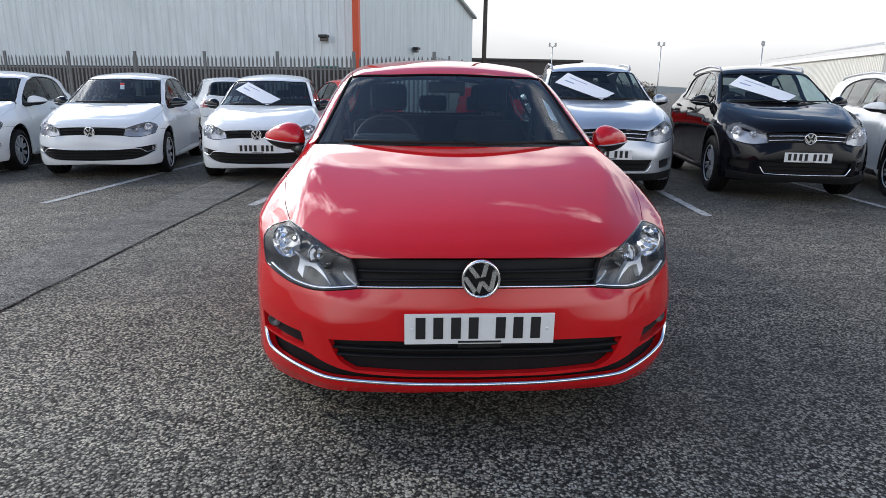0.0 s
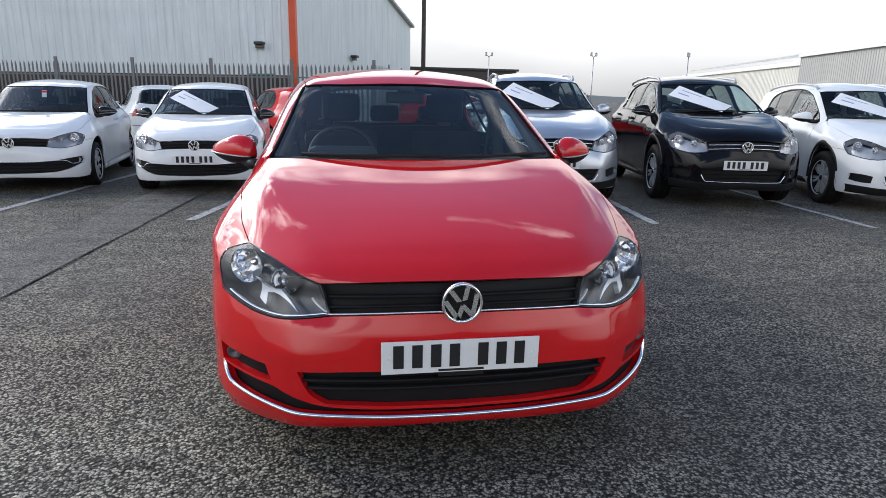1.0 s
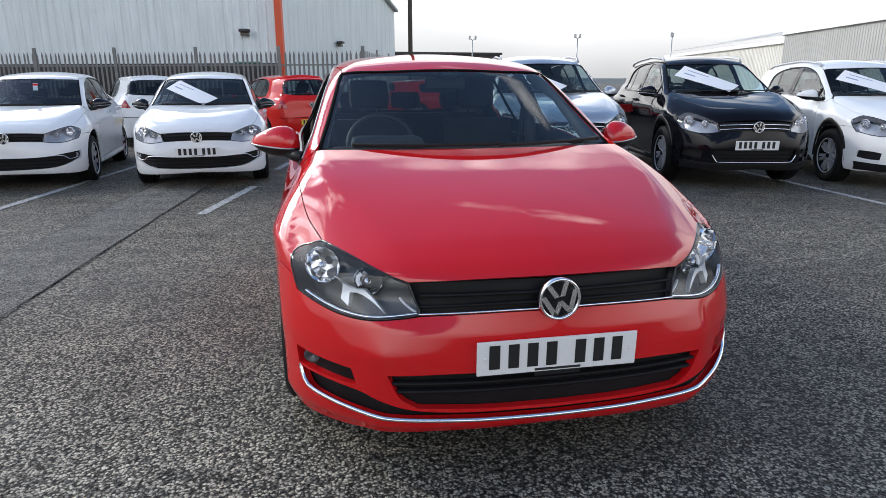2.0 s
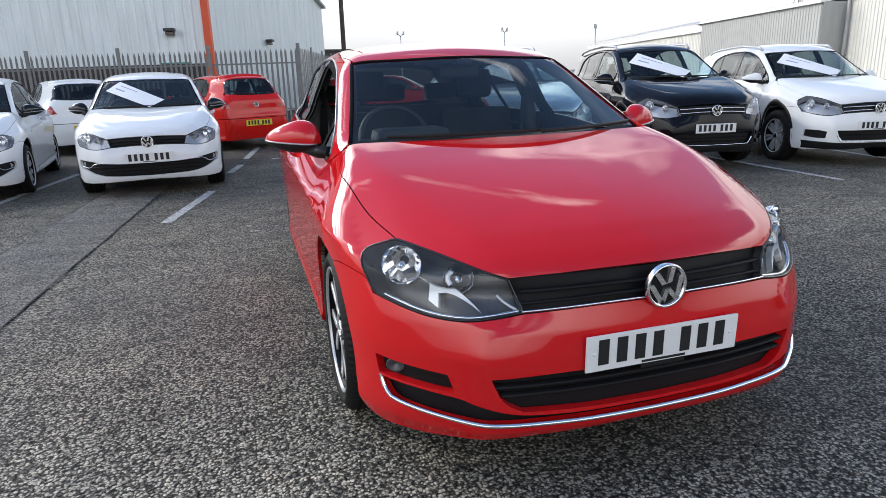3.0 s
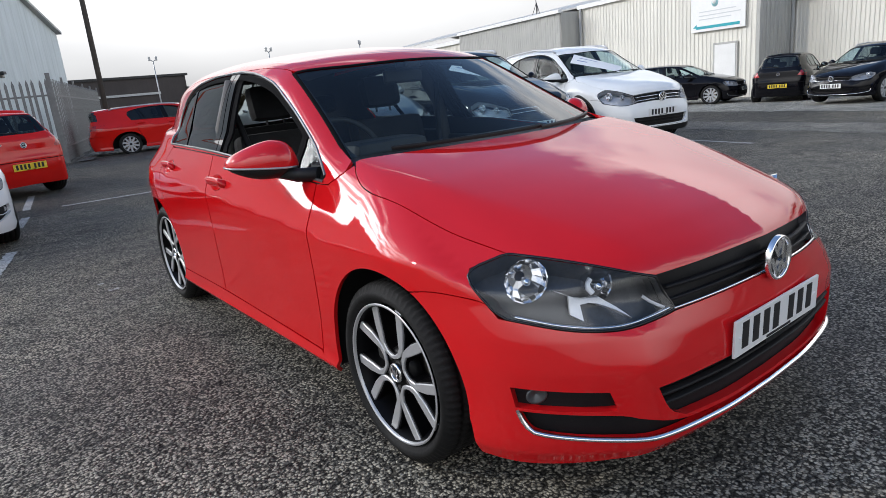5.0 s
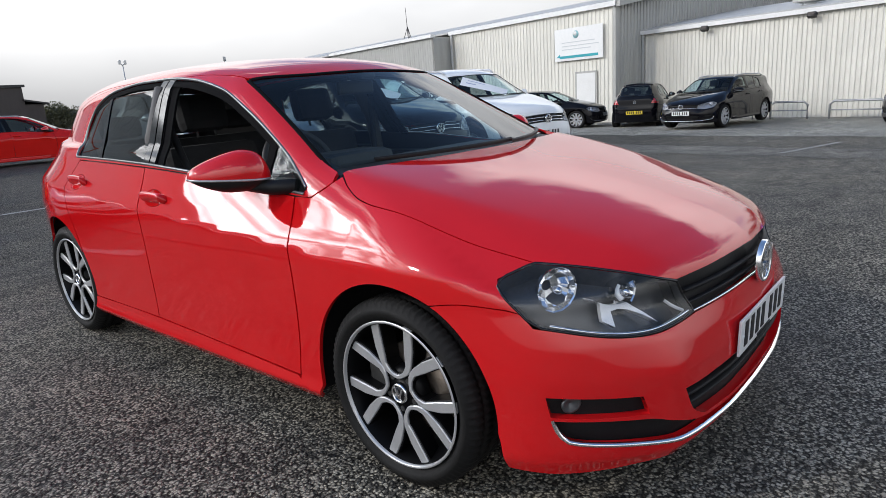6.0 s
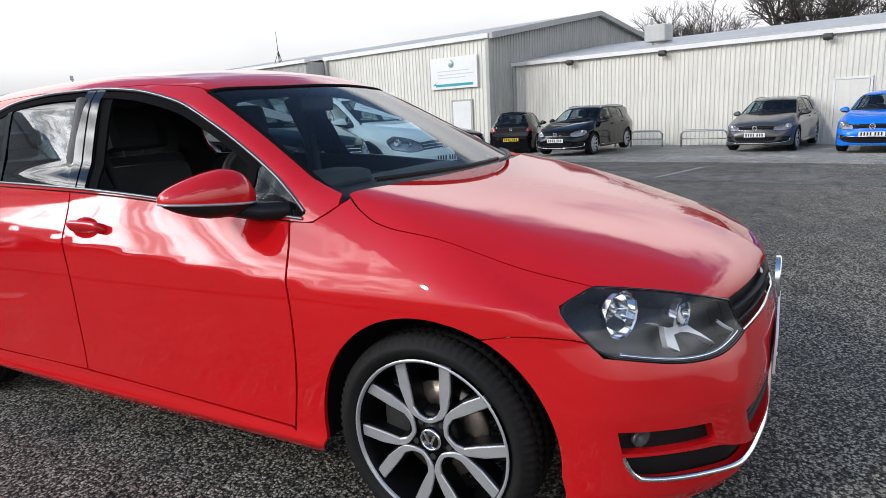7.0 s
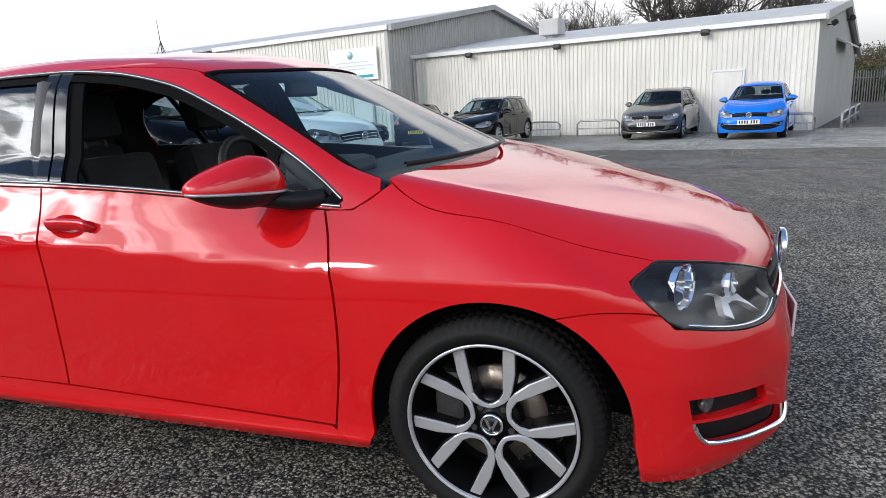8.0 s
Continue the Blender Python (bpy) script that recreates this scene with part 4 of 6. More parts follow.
# ways of laying a flat pattern onto the body: to (u, v), and rays outwards from within
WAYS = {
    "top": (lambda p: p[:, [0, 1]], lambda u: (np.c_[u[:, 0], u[:, 1], np.full(len(u), 0.35)], np.tile([0, 0, 1.0], (len(u), 1)))),
    "side": (lambda p: p[:, [1, 2]], lambda u: (np.c_[np.zeros(len(u)), u], np.tile([1.0, 0, 0], (len(u), 1)))),
    "nose": (lambda p: np.c_[0.9 * np.arctan2(p[:, 0], 1.1 - p[:, 1]), p[:, 2]],
             lambda u: (np.c_[np.zeros(len(u)), np.full(len(u), 1.1), u[:, 1]], np.c_[np.sin(u[:, 0] / 0.9), -np.cos(u[:, 0] / 0.9), np.zeros(len(u))])),
    "tail": (lambda p: np.c_[0.9 * np.arctan2(p[:, 0], p[:, 1] - 3.0), p[:, 2]],
             lambda u: (np.c_[np.zeros(len(u)), np.full(len(u), 3.0), u[:, 1]], np.c_[np.sin(u[:, 0] / 0.9), np.cos(u[:, 0] / 0.9), np.zeros(len(u))])),
    "roll": (lambda p: np.c_[p[:, 1], 0.75 * np.arctan2(p[:, 2] - 0.55, np.abs(p[:, 0]))],
             lambda u: (np.c_[np.zeros(len(u)), u[:, 0], np.full(len(u), 0.55)], np.c_[np.cos(u[:, 1] / 0.75), np.zeros(len(u)), np.sin(u[:, 1] / 0.75)])),
    "front": (lambda p: p[:, [0, 2]], lambda u: (np.c_[u[:, 0], np.full(len(u), 1.0), u[:, 1]], np.tile([0, -1.0, 0], (len(u), 1)))),
    "back": (lambda p: p[:, [0, 2]], lambda u: (np.c_[u[:, 0], np.full(len(u), 3.2), u[:, 1]], np.tile([0, 1.0, 0], (len(u), 1)))),
}


MET = {}


def meet(form, way, uv):
    """Where the rays through uv leave the form."""
    uv = np.ascontiguousarray(uv, float)
    key = (form, way, uv.tobytes())
    if key not in MET:
        MET[key] = find(form, way, uv)
    return MET[key].copy()


def find(form, way, uv):
    o, d = WAYS[way][1](uv)
    t = np.linspace(1.9, 0.0, 40)
    lo, hi, done = np.zeros(len(o)), np.full(len(o), 1.9), np.zeros(len(o), bool)
    for a, b in zip(t[:-1], t[1:]):
        inside = (form(o + d * b) < 0) & ~done
        lo[inside], hi[inside] = b, a
        done |= inside
    for _ in range(18):
        mid = (lo + hi) / 2
        neg = form(o + d * mid[:, None]) < 0
        lo, hi = np.where(neg, mid, lo), np.where(neg, hi, mid)
    return o + d * ((lo + hi) / 2)[:, None]


def slope(form, p):
    e, g = 0.003, np.zeros_like(p)
    for k in range(3):
        q = np.zeros(3)
        q[k] = e
        g[:, k] = form(p + q) - form(p - q)
    return g / np.maximum(np.linalg.norm(g, axis=1, keepdims=True), 1e-9)


def rounded(pts, n=10):
    """A Catmull-Rom line through a few points."""
    P = np.array(pts, float)
    if len(P) == 2:
        return P[0] + (P[1] - P[0]) * np.linspace(0, 1, 24)[:, None]
    Q = np.vstack([2 * P[0] - P[1], P, 2 * P[-1] - P[-2]])
    out = []
    for i in range(1, len(Q) - 2):
        u = np.linspace(0, 1, n, endpoint=False)[:, None]
        a, b, c, d = Q[i - 1], Q[i], Q[i + 1], Q[i + 2]
        out.append(0.5 * (2 * b + (c - a) * u + (2 * a - 5 * b + 4 * c - d) * u**2 + (3 * b - a - 3 * c + d) * u**3))
    return np.vstack(out + [P[-1:]])


def arc(y, z, r, a0, a1):
    a = np.radians(np.linspace(a0, a1, 40))
    return np.c_[y + r * np.cos(a), z + r * np.sin(a)]


def spaced(P, h):
    s = np.concatenate([[0], np.cumsum(np.linalg.norm(np.diff(P, axis=0), axis=1))])
    n = max(1, int(round(s[-1] / h)))
    q = np.linspace(0, s[-1], n + 1)
    return np.c_[[np.interp(q, s, P[:, k]) for k in range(P.shape[1])]].T


def outline(form, way, segs, h):
    """A closed (u, v) loop of segments, each (view, points) drawn in a plain view and laid on the form."""
    out = []
    for view, pts in segs:
        line = pts if isinstance(pts, np.ndarray) else rounded(pts)
        uv = line if view == way else WAYS[way][0](meet(form, view, line))
        out.append(spaced(uv, h)[:-1])
    return np.vstack(out)


def inside(pts, loops):
    c = np.zeros(len(pts), bool)
    x, y = pts[:, 0:1], pts[:, 1:2]
    for lp in loops:
        a, b = lp, np.roll(lp, -1, axis=0)
        cross = (a[:, 1] > y) != (b[:, 1] > y)
        xi = a[:, 0] + (y - a[:, 1]) * (b[:, 0] - a[:, 0]) / np.where(b[:, 1] == a[:, 1], 1e-12, b[:, 1] - a[:, 1])
        c ^= (np.sum(cross & (x < xi), axis=1) % 2).astype(bool)
    return c


def shrink(loop, d):
    """Moves a loop inwards by d (outwards if negative)."""
    a = np.roll(loop, 1, axis=0) - np.roll(loop, -1, axis=0)
    n = np.c_[a[:, 1], -a[:, 0]] / np.maximum(np.linalg.norm(a, axis=1, keepdims=True), 1e-9)
    area = np.sum(loop[:, 0] * np.roll(loop[:, 1], -1) - loop[:, 1] * np.roll(loop[:, 0], -1))
    return loop + n * (d if area < 0 else -d) * -1.0


class Body:
    """Panels of one car, warped from the base forms: width factor, length and height curves."""

    def __init__(self, root, sx=1.0, ymap=None, zmap=None, h=0.035, estate=0.0):
        self.root, self.sx, self.h, self.estate = root, sx, h, estate
        self.Y = ymap or curve((0, 0), (4.25, 4.25))
        self.Z = zmap or curve((0, 0), (1.5, 1.5))

    def warp(self, p):
        p = np.asarray(p, float)
        return np.c_[p[:, 0] * self.sx, self.Y(p[:, 1]) + self.estate * step(0.95, 1.35, p[:, 2]) * step(2.9, 3.7, p[:, 1]), self.Z(p[:, 2])]

    def turn(self, p, n):
        e = 1e-3
        dy, dz = (self.Y(p[:, 1] + e) - self.Y(p[:, 1] - e)) / (2 * e), (self.Z(p[:, 2] + e) - self.Z(p[:, 2] - e)) / (2 * e)
        m = n / np.c_[np.full(len(p), self.sx), dy, dz]
        return m / np.linalg.norm(m, axis=1, keepdims=True)

    def sheet(self, form, way, loops, off=0.0, wall=0.014, h=None, gap=0.0015):
        """Vertices, normals and faces of a trimmed piece of skin."""
        h = h or self.h
        key = (form, way, off, h, gap, *[lp.tobytes() for lp in loops])
        if key not in MET:
            MET[key] = self.trim(form, way, loops, off, h, gap)
        p, n, fa, rim = MET[key]
        V, N, Fc = self.warp(p), self.turn(p, n), fa.tolist()
        if wall:
            ids = sorted({i for e in rim for i in e})
            o = len(V)
            at = {i: o + j for j, i in enumerate(ids)}
            m = len(ids)
            V = np.vstack([V, V[ids], V[ids] - N[ids] * wall])
            N = np.vstack([N, np.zeros((2 * m, 3))])
            Fc += [[at[b], at[a], at[a] + m, at[b] + m] for a, b in rim]
        return V, N, Fc

    def trim(self, form, way, loops, off, h, gap):
        loops = [shrink(lp, gap if i == 0 else -gap) for i, lp in enumerate(loops)]
        edge = np.vstack(loops)
        lo, hi = edge.min(0), edge.max(0)
        gx, gy = np.meshgrid(np.arange(lo[0], hi[0], h), np.arange(lo[1], hi[1], h))
        gx = gx + 0.5 * h * (np.arange(gx.shape[0]) % 2)[:, None]
        g = np.c_[gx.ravel(), gy.ravel()]
        g = g[inside(g, loops)] if len(g) else g
        if len(g):
            near = np.array([np.min(np.sum((edge - q) ** 2, axis=1)) for q in g])
            g = g[near > (0.45 * h) ** 2]
        pts = np.vstack([edge, g])
        es, k = [], 0
        for lp in loops:
            es += [(k + i, k + (i + 1) % len(lp)) for i in range(len(lp))]
            k += len(lp)
        vv, _, ff, _, _, _ = delaunay_2d_cdt([Vector(q) for q in pts], es, [], 0, 1e-6)
        uv = np.array([tuple(v) for v in vv])
        ff = [tuple(f) for f in ff]
        cen = np.array([uv[list(f)].mean(0) for f in ff])
        keep = inside(cen, loops)
        ff = [f for f, k in zip(ff, keep) if k]
        p = meet(form, way, uv)
        n = slope(form, p)
        p = p - n * off
        # faces outwards
        fa = np.array(ff)
        fn = np.cross(p[fa[:, 1]] - p[fa[:, 0]], p[fa[:, 2]] - p[fa[:, 0]])
        flip = np.sum(fn * n[fa[:, 0]], axis=1) < 0
        fa[flip] = fa[flip][:, ::-1]
        count, order = {}, {}
        for a, b, c in fa.tolist():
            for e in ((a, b), (b, c), (c, a)):
                key = (min(e), max(e))
                count[key] = count.get(key, 0) + 1
                order[key] = e
        return p, n, fa, [order[k] for k, c in count.items() if c == 1]

    def put(self, name, piece, mat, parent=None, mirror=False, label=""):
        V, N, Fc = piece
        if mirror:
            V, N, Fc = V * [-1, 1, 1], N * [-1, 1, 1], [f[::-1] for f in Fc]
        me = mesh_of(name, V, Fc, True)
        if len(N):
            me.normals_split_custom_set_from_vertices([tuple(n) for n in N])
        return part(name, me, mat, parent or self.root, label)

    def skin(self, name, form, way, loops, mat, both=False, parent=None, label="", **kw):
        piece = self.sheet(form, way, loops, **kw)
        out = [self.put(name, piece, mat, parent, False, label)]
        if both:
            out.append(self.put(name, piece, mat, parent, True, label))
        return out

    def bead(self, name, form, view, pts, mat, width=0.008, lift=0.004, both=False, parent=None, label="", off=0.0, closed=False):
        """A raised strip along a line on the body."""
        line = pts if isinstance(pts, np.ndarray) else rounded(pts)
        line = spaced(line, 0.02)
        p = meet(form, view, line)
        n = slope(form, p)
        p = p - n * off
        t = np.gradient(p, axis=0)
        if closed:
            t = np.roll(p, -1, axis=0) - np.roll(p, 1, axis=0)
        t /= np.maximum(np.linalg.norm(t, axis=1, keepdims=True), 1e-9)
        s = np.cross(n, t)
        prof = [(-1, -0.8), (-0.8, 0.6), (0.0, 1.0), (0.8, 0.6), (1, -0.8)]
        V = np.concatenate([p + s * (a * width / 2) + n * (b * lift) for a, b in prof])
        V = self.warp(V)
        k, m = len(p), len(prof)
        rng = range(k) if closed else range(k - 1)
        Fc = [[j * k + i, j * k + (i + 1) % k, (j + 1) * k + (i + 1) % k, (j + 1) * k + i] for j in range(m - 1) for i in rng]
        made = []
        for mir in ((False, True) if both else (False,)):
            made.append(self.put(name, (V, np.zeros((0, 3)), Fc), mat, parent, mir, label))
        return made


# ---------------------------------------------------------------- wheels
def ring_of(bm, pts, z0, z1):
    lo = [bm.verts.new((z0, *q)) for q in pts]
    hi = [bm.verts.new((z1, *q)) for q in pts]
    n = len(pts)
    for i in range(n):
        bm.faces.new((lo[i], lo[(i + 1) % n], hi[(i + 1) % n], hi[i]))
    bm.faces.new(hi)
    bm.faces.new(lo[::-1])


TYRES = {}


def tyre_mesh(R, r, w):
    if (R, r) not in TYRES:
        TYRES[R, r] = make_tyre(R, r, w)
    return TYRES[R, r]


def make_tyre(R, r, w):
    """A tyre round the x axis, outer side at -x, with grooves and tread blocks."""
    h = w / 2
    prof = [(h * 0.75, r - 0.004), (h * 0.96, r + 0.02), (h, (R + r) / 2), (h * 0.95, R - 0.03), (h * 0.82, R - 0.006), (h * 0.6, R), (h * 0.52, R), (h * 0.50, R - 0.008), (h * 0.42, R - 0.008), (h * 0.40, R),
            (h * 0.08, R + 0.001), (h * 0.06, R - 0.008)]
    prof = prof + [(-a, b) for a, b in prof[::-1]]
    n = 240
    vs, fs = [], []
    m = len(prof)
    for k in range(n):
        c, s = math.cos(2 * math.pi * k / n), math.sin(2 * math.pi * k / n)
        for a, q in prof:
            cut = 0.0065 if (k % 3 == 0 and q > R - 0.007) else 0.0
            vs.append((a, (q - cut) * c, (q - cut) * s))
    for k in range(n):
        for i in range(m - 1):
            a, b = k * m + i, ((k + 1) % n) * m + i
            fs.append((a, b, b + 1, a + 1))
    me = mesh_of("tyre", vs, fs)
    me.shade_smooth()
    return me


def wheel_parts(parent, R, r, style, detail=True):
    """Tyre, rim, spokes, hub and brake of one wheel; the outer face looks to -x."""
    w = 0.215
    tyre = part("tyre", tyre_mesh(R, r, w), RUBBER, parent, "black road tyre")
    rim_mat = ALLOY if style == "twin" else SILVERRIM
    part("rim", lathe([(-0.098, r + 0.001), (-0.101, r - 0.002), (-0.099, r - 0.007), (-0.090, r - 0.0092)], 64), rim_mat if style != "twin" else ALLOY, parent, "machined outer lip")
    barrel = part("barrel", lathe([(-0.0905, r - 0.009), (-0.08, r - 0.014), (0.0, r - 0.04), (0.085, r - 0.035), (0.1, r)], 64), RIMBLACK, parent)
    def spoke(name, outlines, z0, z1, n, phase, mat, label):
        bm = bmesh.new()
        for pts in outlines:
            ring_of(bm, [(q * math.cos(a), q * math.sin(a)) for q, a in pts], z0, z1)
        bmesh.ops.recalc_face_normals(bm, faces=bm.faces)
        es = [e for e in bm.edges if e.is_manifold and abs(e.verts[0].co.x - z1) < 1e-5 and abs(e.verts[1].co.x - z1) < 1e-5]
        if detail and es:
            bmesh.ops.bevel(bm, geom=es, offset=0.0025, segments=1, affect="EDGES")
        first = None
        for k in range(n):
            o = part(name, bm if first is None else first.data, mat, parent, label, pose(0, 0, 0, 360.0 * k / n + phase))
            first = first or o

    def both(pts):
        return [pts, [(q, -a) for q, a in pts][::-1]]

    if style == "twin":
        # five pairs of blades, each pair joined in a U near the hub
        outer = [(0.965, 0.385), (0.69, 0.505), (0.50, 0.595), (0.40, 0.63), (0.325, 0.59), (0.26, 0.45), (0.215, 0.22), (0.20, 0.0)]
        inner = [(0.255, 0.0), (0.275, 0.20), (0.33, 0.36), (0.43, 0.415), (0.61, 0.31), (0.965, 0.238)]

        def loop(o, i):
            return [[(q * r, a) for q, a in o] + [(q * r, -a) for q, a in o[-2::-1]] + [(q * r, -a) for q, a in i[::-1]] + [(q * r, a) for q, a in i[1:]]]

        wide = [(q - 0.006, a + (0.028 if a > 0 else 0)) for q, a in outer]
        tight = [(q + (0.012 if a < 0.3 and q < 0.9 else -0.006 if q > 0.9 else 0.006), max(a - 0.02, 0.0)) for q, a in inner]
        spoke("spoke", loop(outer, inner), -0.0755, -0.083, 5, 86, ALLOY, "machined grey twin spoke")
        spoke("spoke_side", loop(wide, tight), -0.020, -0.0765, 5, 86, RIMBLACK, "gloss black spoke side")
        hubmat = RIMBLACK
    else:
        if style == "seven":
            spoke("spoke", both([(r - 0.012, 0.05), (r - 0.012, 0.22), (0.10, 0.30), (0.05, 0.0), (0.1, 0.02)]), -0.04, -0.078, 7, 90, SILVERRIM, "silver alloy spoke")
        else:
            spoke("spoke", [[(r - 0.012, -0.13), (r - 0.012, 0.13), (0.05, 0.3), (0.05, -0.3)]], -0.04, -0.078, 10, 90, SILVERRIM, "silver alloy spoke")
        hubmat = SILVERRIM
    part("hub", lathe([(-0.03, 0.085), (-0.062, 0.080), (-0.072, 0.06), (-0.070, 0.036), (-0.078, 0.034)], 40), hubmat, parent)
    part("centre_cap", lathe([(-0.070, 0.034), (-0.083, 0.032), (-0.084, 0.0)], 32), GLOSS, parent, "black centre cap")
    if detail:
        part("cap_ring", lathe([(-0.082, 0.033), (-0.0865, 0.031), (-0.0865, 0.027), (-0.083, 0.026)], 32), CHROME, parent, "chrome cap ring")
        bm = bmesh.new()
        for s in (-1, 1):
            ring_of(bm, [(s * 0.016 - 0.004, 0.018), (s * 0.016 + 0.004, 0.018), (0.004, -0.018), (-0.004, -0.018)], -0.083, -0.0862)
        part("cap_mark", bm, CHROME, parent, "plain silver chevron")
        for k in range(5):
            a = 2 * math.pi * (k + 0.5) / 5 + math.pi / 2
            part("bolt", lathe([(-0.055, 0.011), (-0.074, 0.010), (-0.074, 0.0)], 6, smooth=False), DARKMETAL, parent, "wheel bolt", pose(0, 0.056 * math.cos(a), 0.056 * math.sin(a)))
    part("brake_disc", lathe([(0.0, 0.05), (-0.012, 0.05), (-0.012, 0.145), (0.012, 0.145), (0.012, 0.05)], 40), STEEL, parent, "rusty steel brake disc")
    if detail:
        part("caliper", box((0.08, 0.09, 0.2), (0.0, 0.135, 0.03), 0.02), DARKMETAL, parent, "dark brake caliper")


def lamp_bowl(parent, at, r, turn=0.0):
    me = lathe([(0.05, r * 0.25), (0.045, r * 0.6), (0.02, r * 0.92), (0.0, r), (-0.004, r * 1.05)], 14, smooth=False)
    part("reflector", me, REFLECT, parent, "chrome reflector bowl", pose(*at, 0, 0, 90 + turn))
    part("bulb", lathe([(0.04, 0.0), (0.0, 0.012), (-0.012, 0.01), (-0.018, 0.0)], 12), REFLECT, parent, "bulb shield", pose(*at, 0, 0, 90 + turn))


# ---------------------------------------------------------------- one car
def half_loop(form, way, segs, h):
    out = outline(form, way, segs, h)
    view, pts = segs[-1]
    last = pts if isinstance(pts, np.ndarray) else np.array(pts, float)
    end = last[-1:] if view == way else WAYS[way][0](meet(form, view, last[-1:]))
    half = np.vstack([out, end])
    return np.vstack([half, (half[1:-1] * [-1, 1])[::-1]])


DLO_TOP = curve((1.262, 0.926), (1.36, 0.998), (1.51, 1.090), (1.74, 1.208), (1.96, 1.297), (2.23, 1.350), (2.46, 1.366), (2.70, 1.366), (3.0, 1.345), (3.15, 1.310), (3.255, 1.255), (3.31, 1.20))
dlo_low = curve((1.275, 0.916), (1.8, 0.959), (2.1, 0.983), (2.4, 0.998), (2.8, 1.008), (3.4, 1.016))


ARCH_F, ARCH_R = (0.826, 0.318), (3.435, 0.318)


def pane(y0, y1, h, lean0=0.0, lean1=0.0):
    """A piece of the side window between two edges, whose tops lean back by lean0 and lean1."""
    ys = np.linspace(y0, y1, max(3, int((y1 - y0) / 0.04)))
    yt = np.linspace(y0 + lean0, y1 + lean1, len(ys))
    lo = np.c_[ys, dlo_low(ys)]
    hi = np.c_[yt, np.maximum(DLO_TOP(yt), dlo_low(yt) + 0.004)][::-1]
    lp = np.vstack([spaced(lo, h), spaced(np.vstack([lo[-1:], hi[:1]]), h)[1:-1], spaced(hi, h), spaced(np.vstack([hi[-1:], lo[:1]]), h)[1:-1]])
    return lp


def seat(parent, name, m, width=0.5, head=True):
    s = thing(name, "", "", m)
    s.parent = parent
    part("cushion", box((width, 0.5, 0.16), (0, 0, 0.0), 0.05), FABRIC, s)
    part("backrest", box((width, 0.14, 0.62), (0, 0.29, 0.34), 0.05, m=pose(0, 0, 0, -14)), FABRIC, s)
    if head:
        part("headrest", box((min(width, 0.26), 0.1, 0.19), (0, 0.30, 0.80), 0.045, m=pose(0, 0, 0, -12)), FABRIC, s)
        for k in (-0.05, 0.05):
            part("headrest_post", tube([(k, 0.43, 0.60), (k, 0.46, 0.72)], 0.007, 6), CHROME, s)
    return s


def plate(parent, m, mat=None, glyphs=True, w=0.52, label="white number plate with plain dark bars"):
    p = part("number_plate", box((w, 0.008, 0.111), bevel=0.002), mat or PLATEW, parent, label, m)
    if glyphs:
        x = -0.205 * w / 0.52
        for i in range(7):
            part("plate_bar", box((0.034 * w / 0.52, 0.002, 0.079), (x, -0.005, 0.004)), INK, p)
            x += (0.061 if i != 3 else 0.094) * w / 0.52
        part("maker_strip", box((0.15, 0.002, 0.007), (0, -0.005, -0.047)), INK, p)
        for s in (-1, 1):
            part("screw_cap", lathe([(-0.003, 0.006), (-0.0065, 0.005), (-0.0065, 0)], 10), PAPER, p, "", pose(s * 0.235, 0, 0, 0, 0, 90))
    return p


def badge(parent, m, r=0.067, fine=True):
    b = part("badge", lathe([(0.0, r), (-0.012, r), (-0.017, r * 0.96), (-0.014, r * 0.87), (-0.008, r * 0.85)], 48 if fine else 20), CHROME, parent, "round chrome badge ring", m)
    part("badge_disc", lathe([(-0.007, r * 0.89), (-0.009, r * 0.5), (-0.009, 0)], 40 if fine else 16), GLOSS, b)
    for x0, z0, x1, z1 in ((-0.42, 0.74, -0.13, 0.12), (0.42, 0.74, 0.13, 0.12), (-0.78, 0.30, -0.36, -0.72), (0.78, 0.30, 0.36, -0.72), (-0.36, -0.72, 0.0, -0.10), (0.36, -0.72, 0.0, -0.10)):
        w = 0.125 * r
        bm = bmesh.new()
        ring_of(bm, [(x0 * r - w, z0 * r), (x0 * r + w, z0 * r), (x1 * r + w, z1 * r), (x1 * r - w, z1 * r)], -0.008, -0.0145)
        bmesh.ops.recalc_face_normals(bm, faces=bm.faces)
        part("badge_strip", bm, CHROME, b)
    return b


def liner(parent, y, z, r, x0=0.58, x1=0.845):
    vs, fs = [], []
    n = 28
    for k in range(n + 1):
        a = math.radians(-13 + 206 * k / n)
        c, s = math.cos(a), math.sin(a)
        vs += [(x1, y + r * c, z + r * s), (x0, y + r * c, z + r * s), (x0, y + 0.02 * c, z + 0.02 * s)]
    for k in range(n):
        for j in range(2):
            fs.append((3 * k + j, 3 * k + j + 1, 3 * k + 4 + j, 3 * k + 3 + j))
    for s in (1, -1):
        part("wheel_liner", mesh_of("liner", [(s * a, b, c) for a, b, c in vs], fs if s > 0 else [f[::-1] for f in fs], True), PLASTIC, parent, "black wheel arch liner")


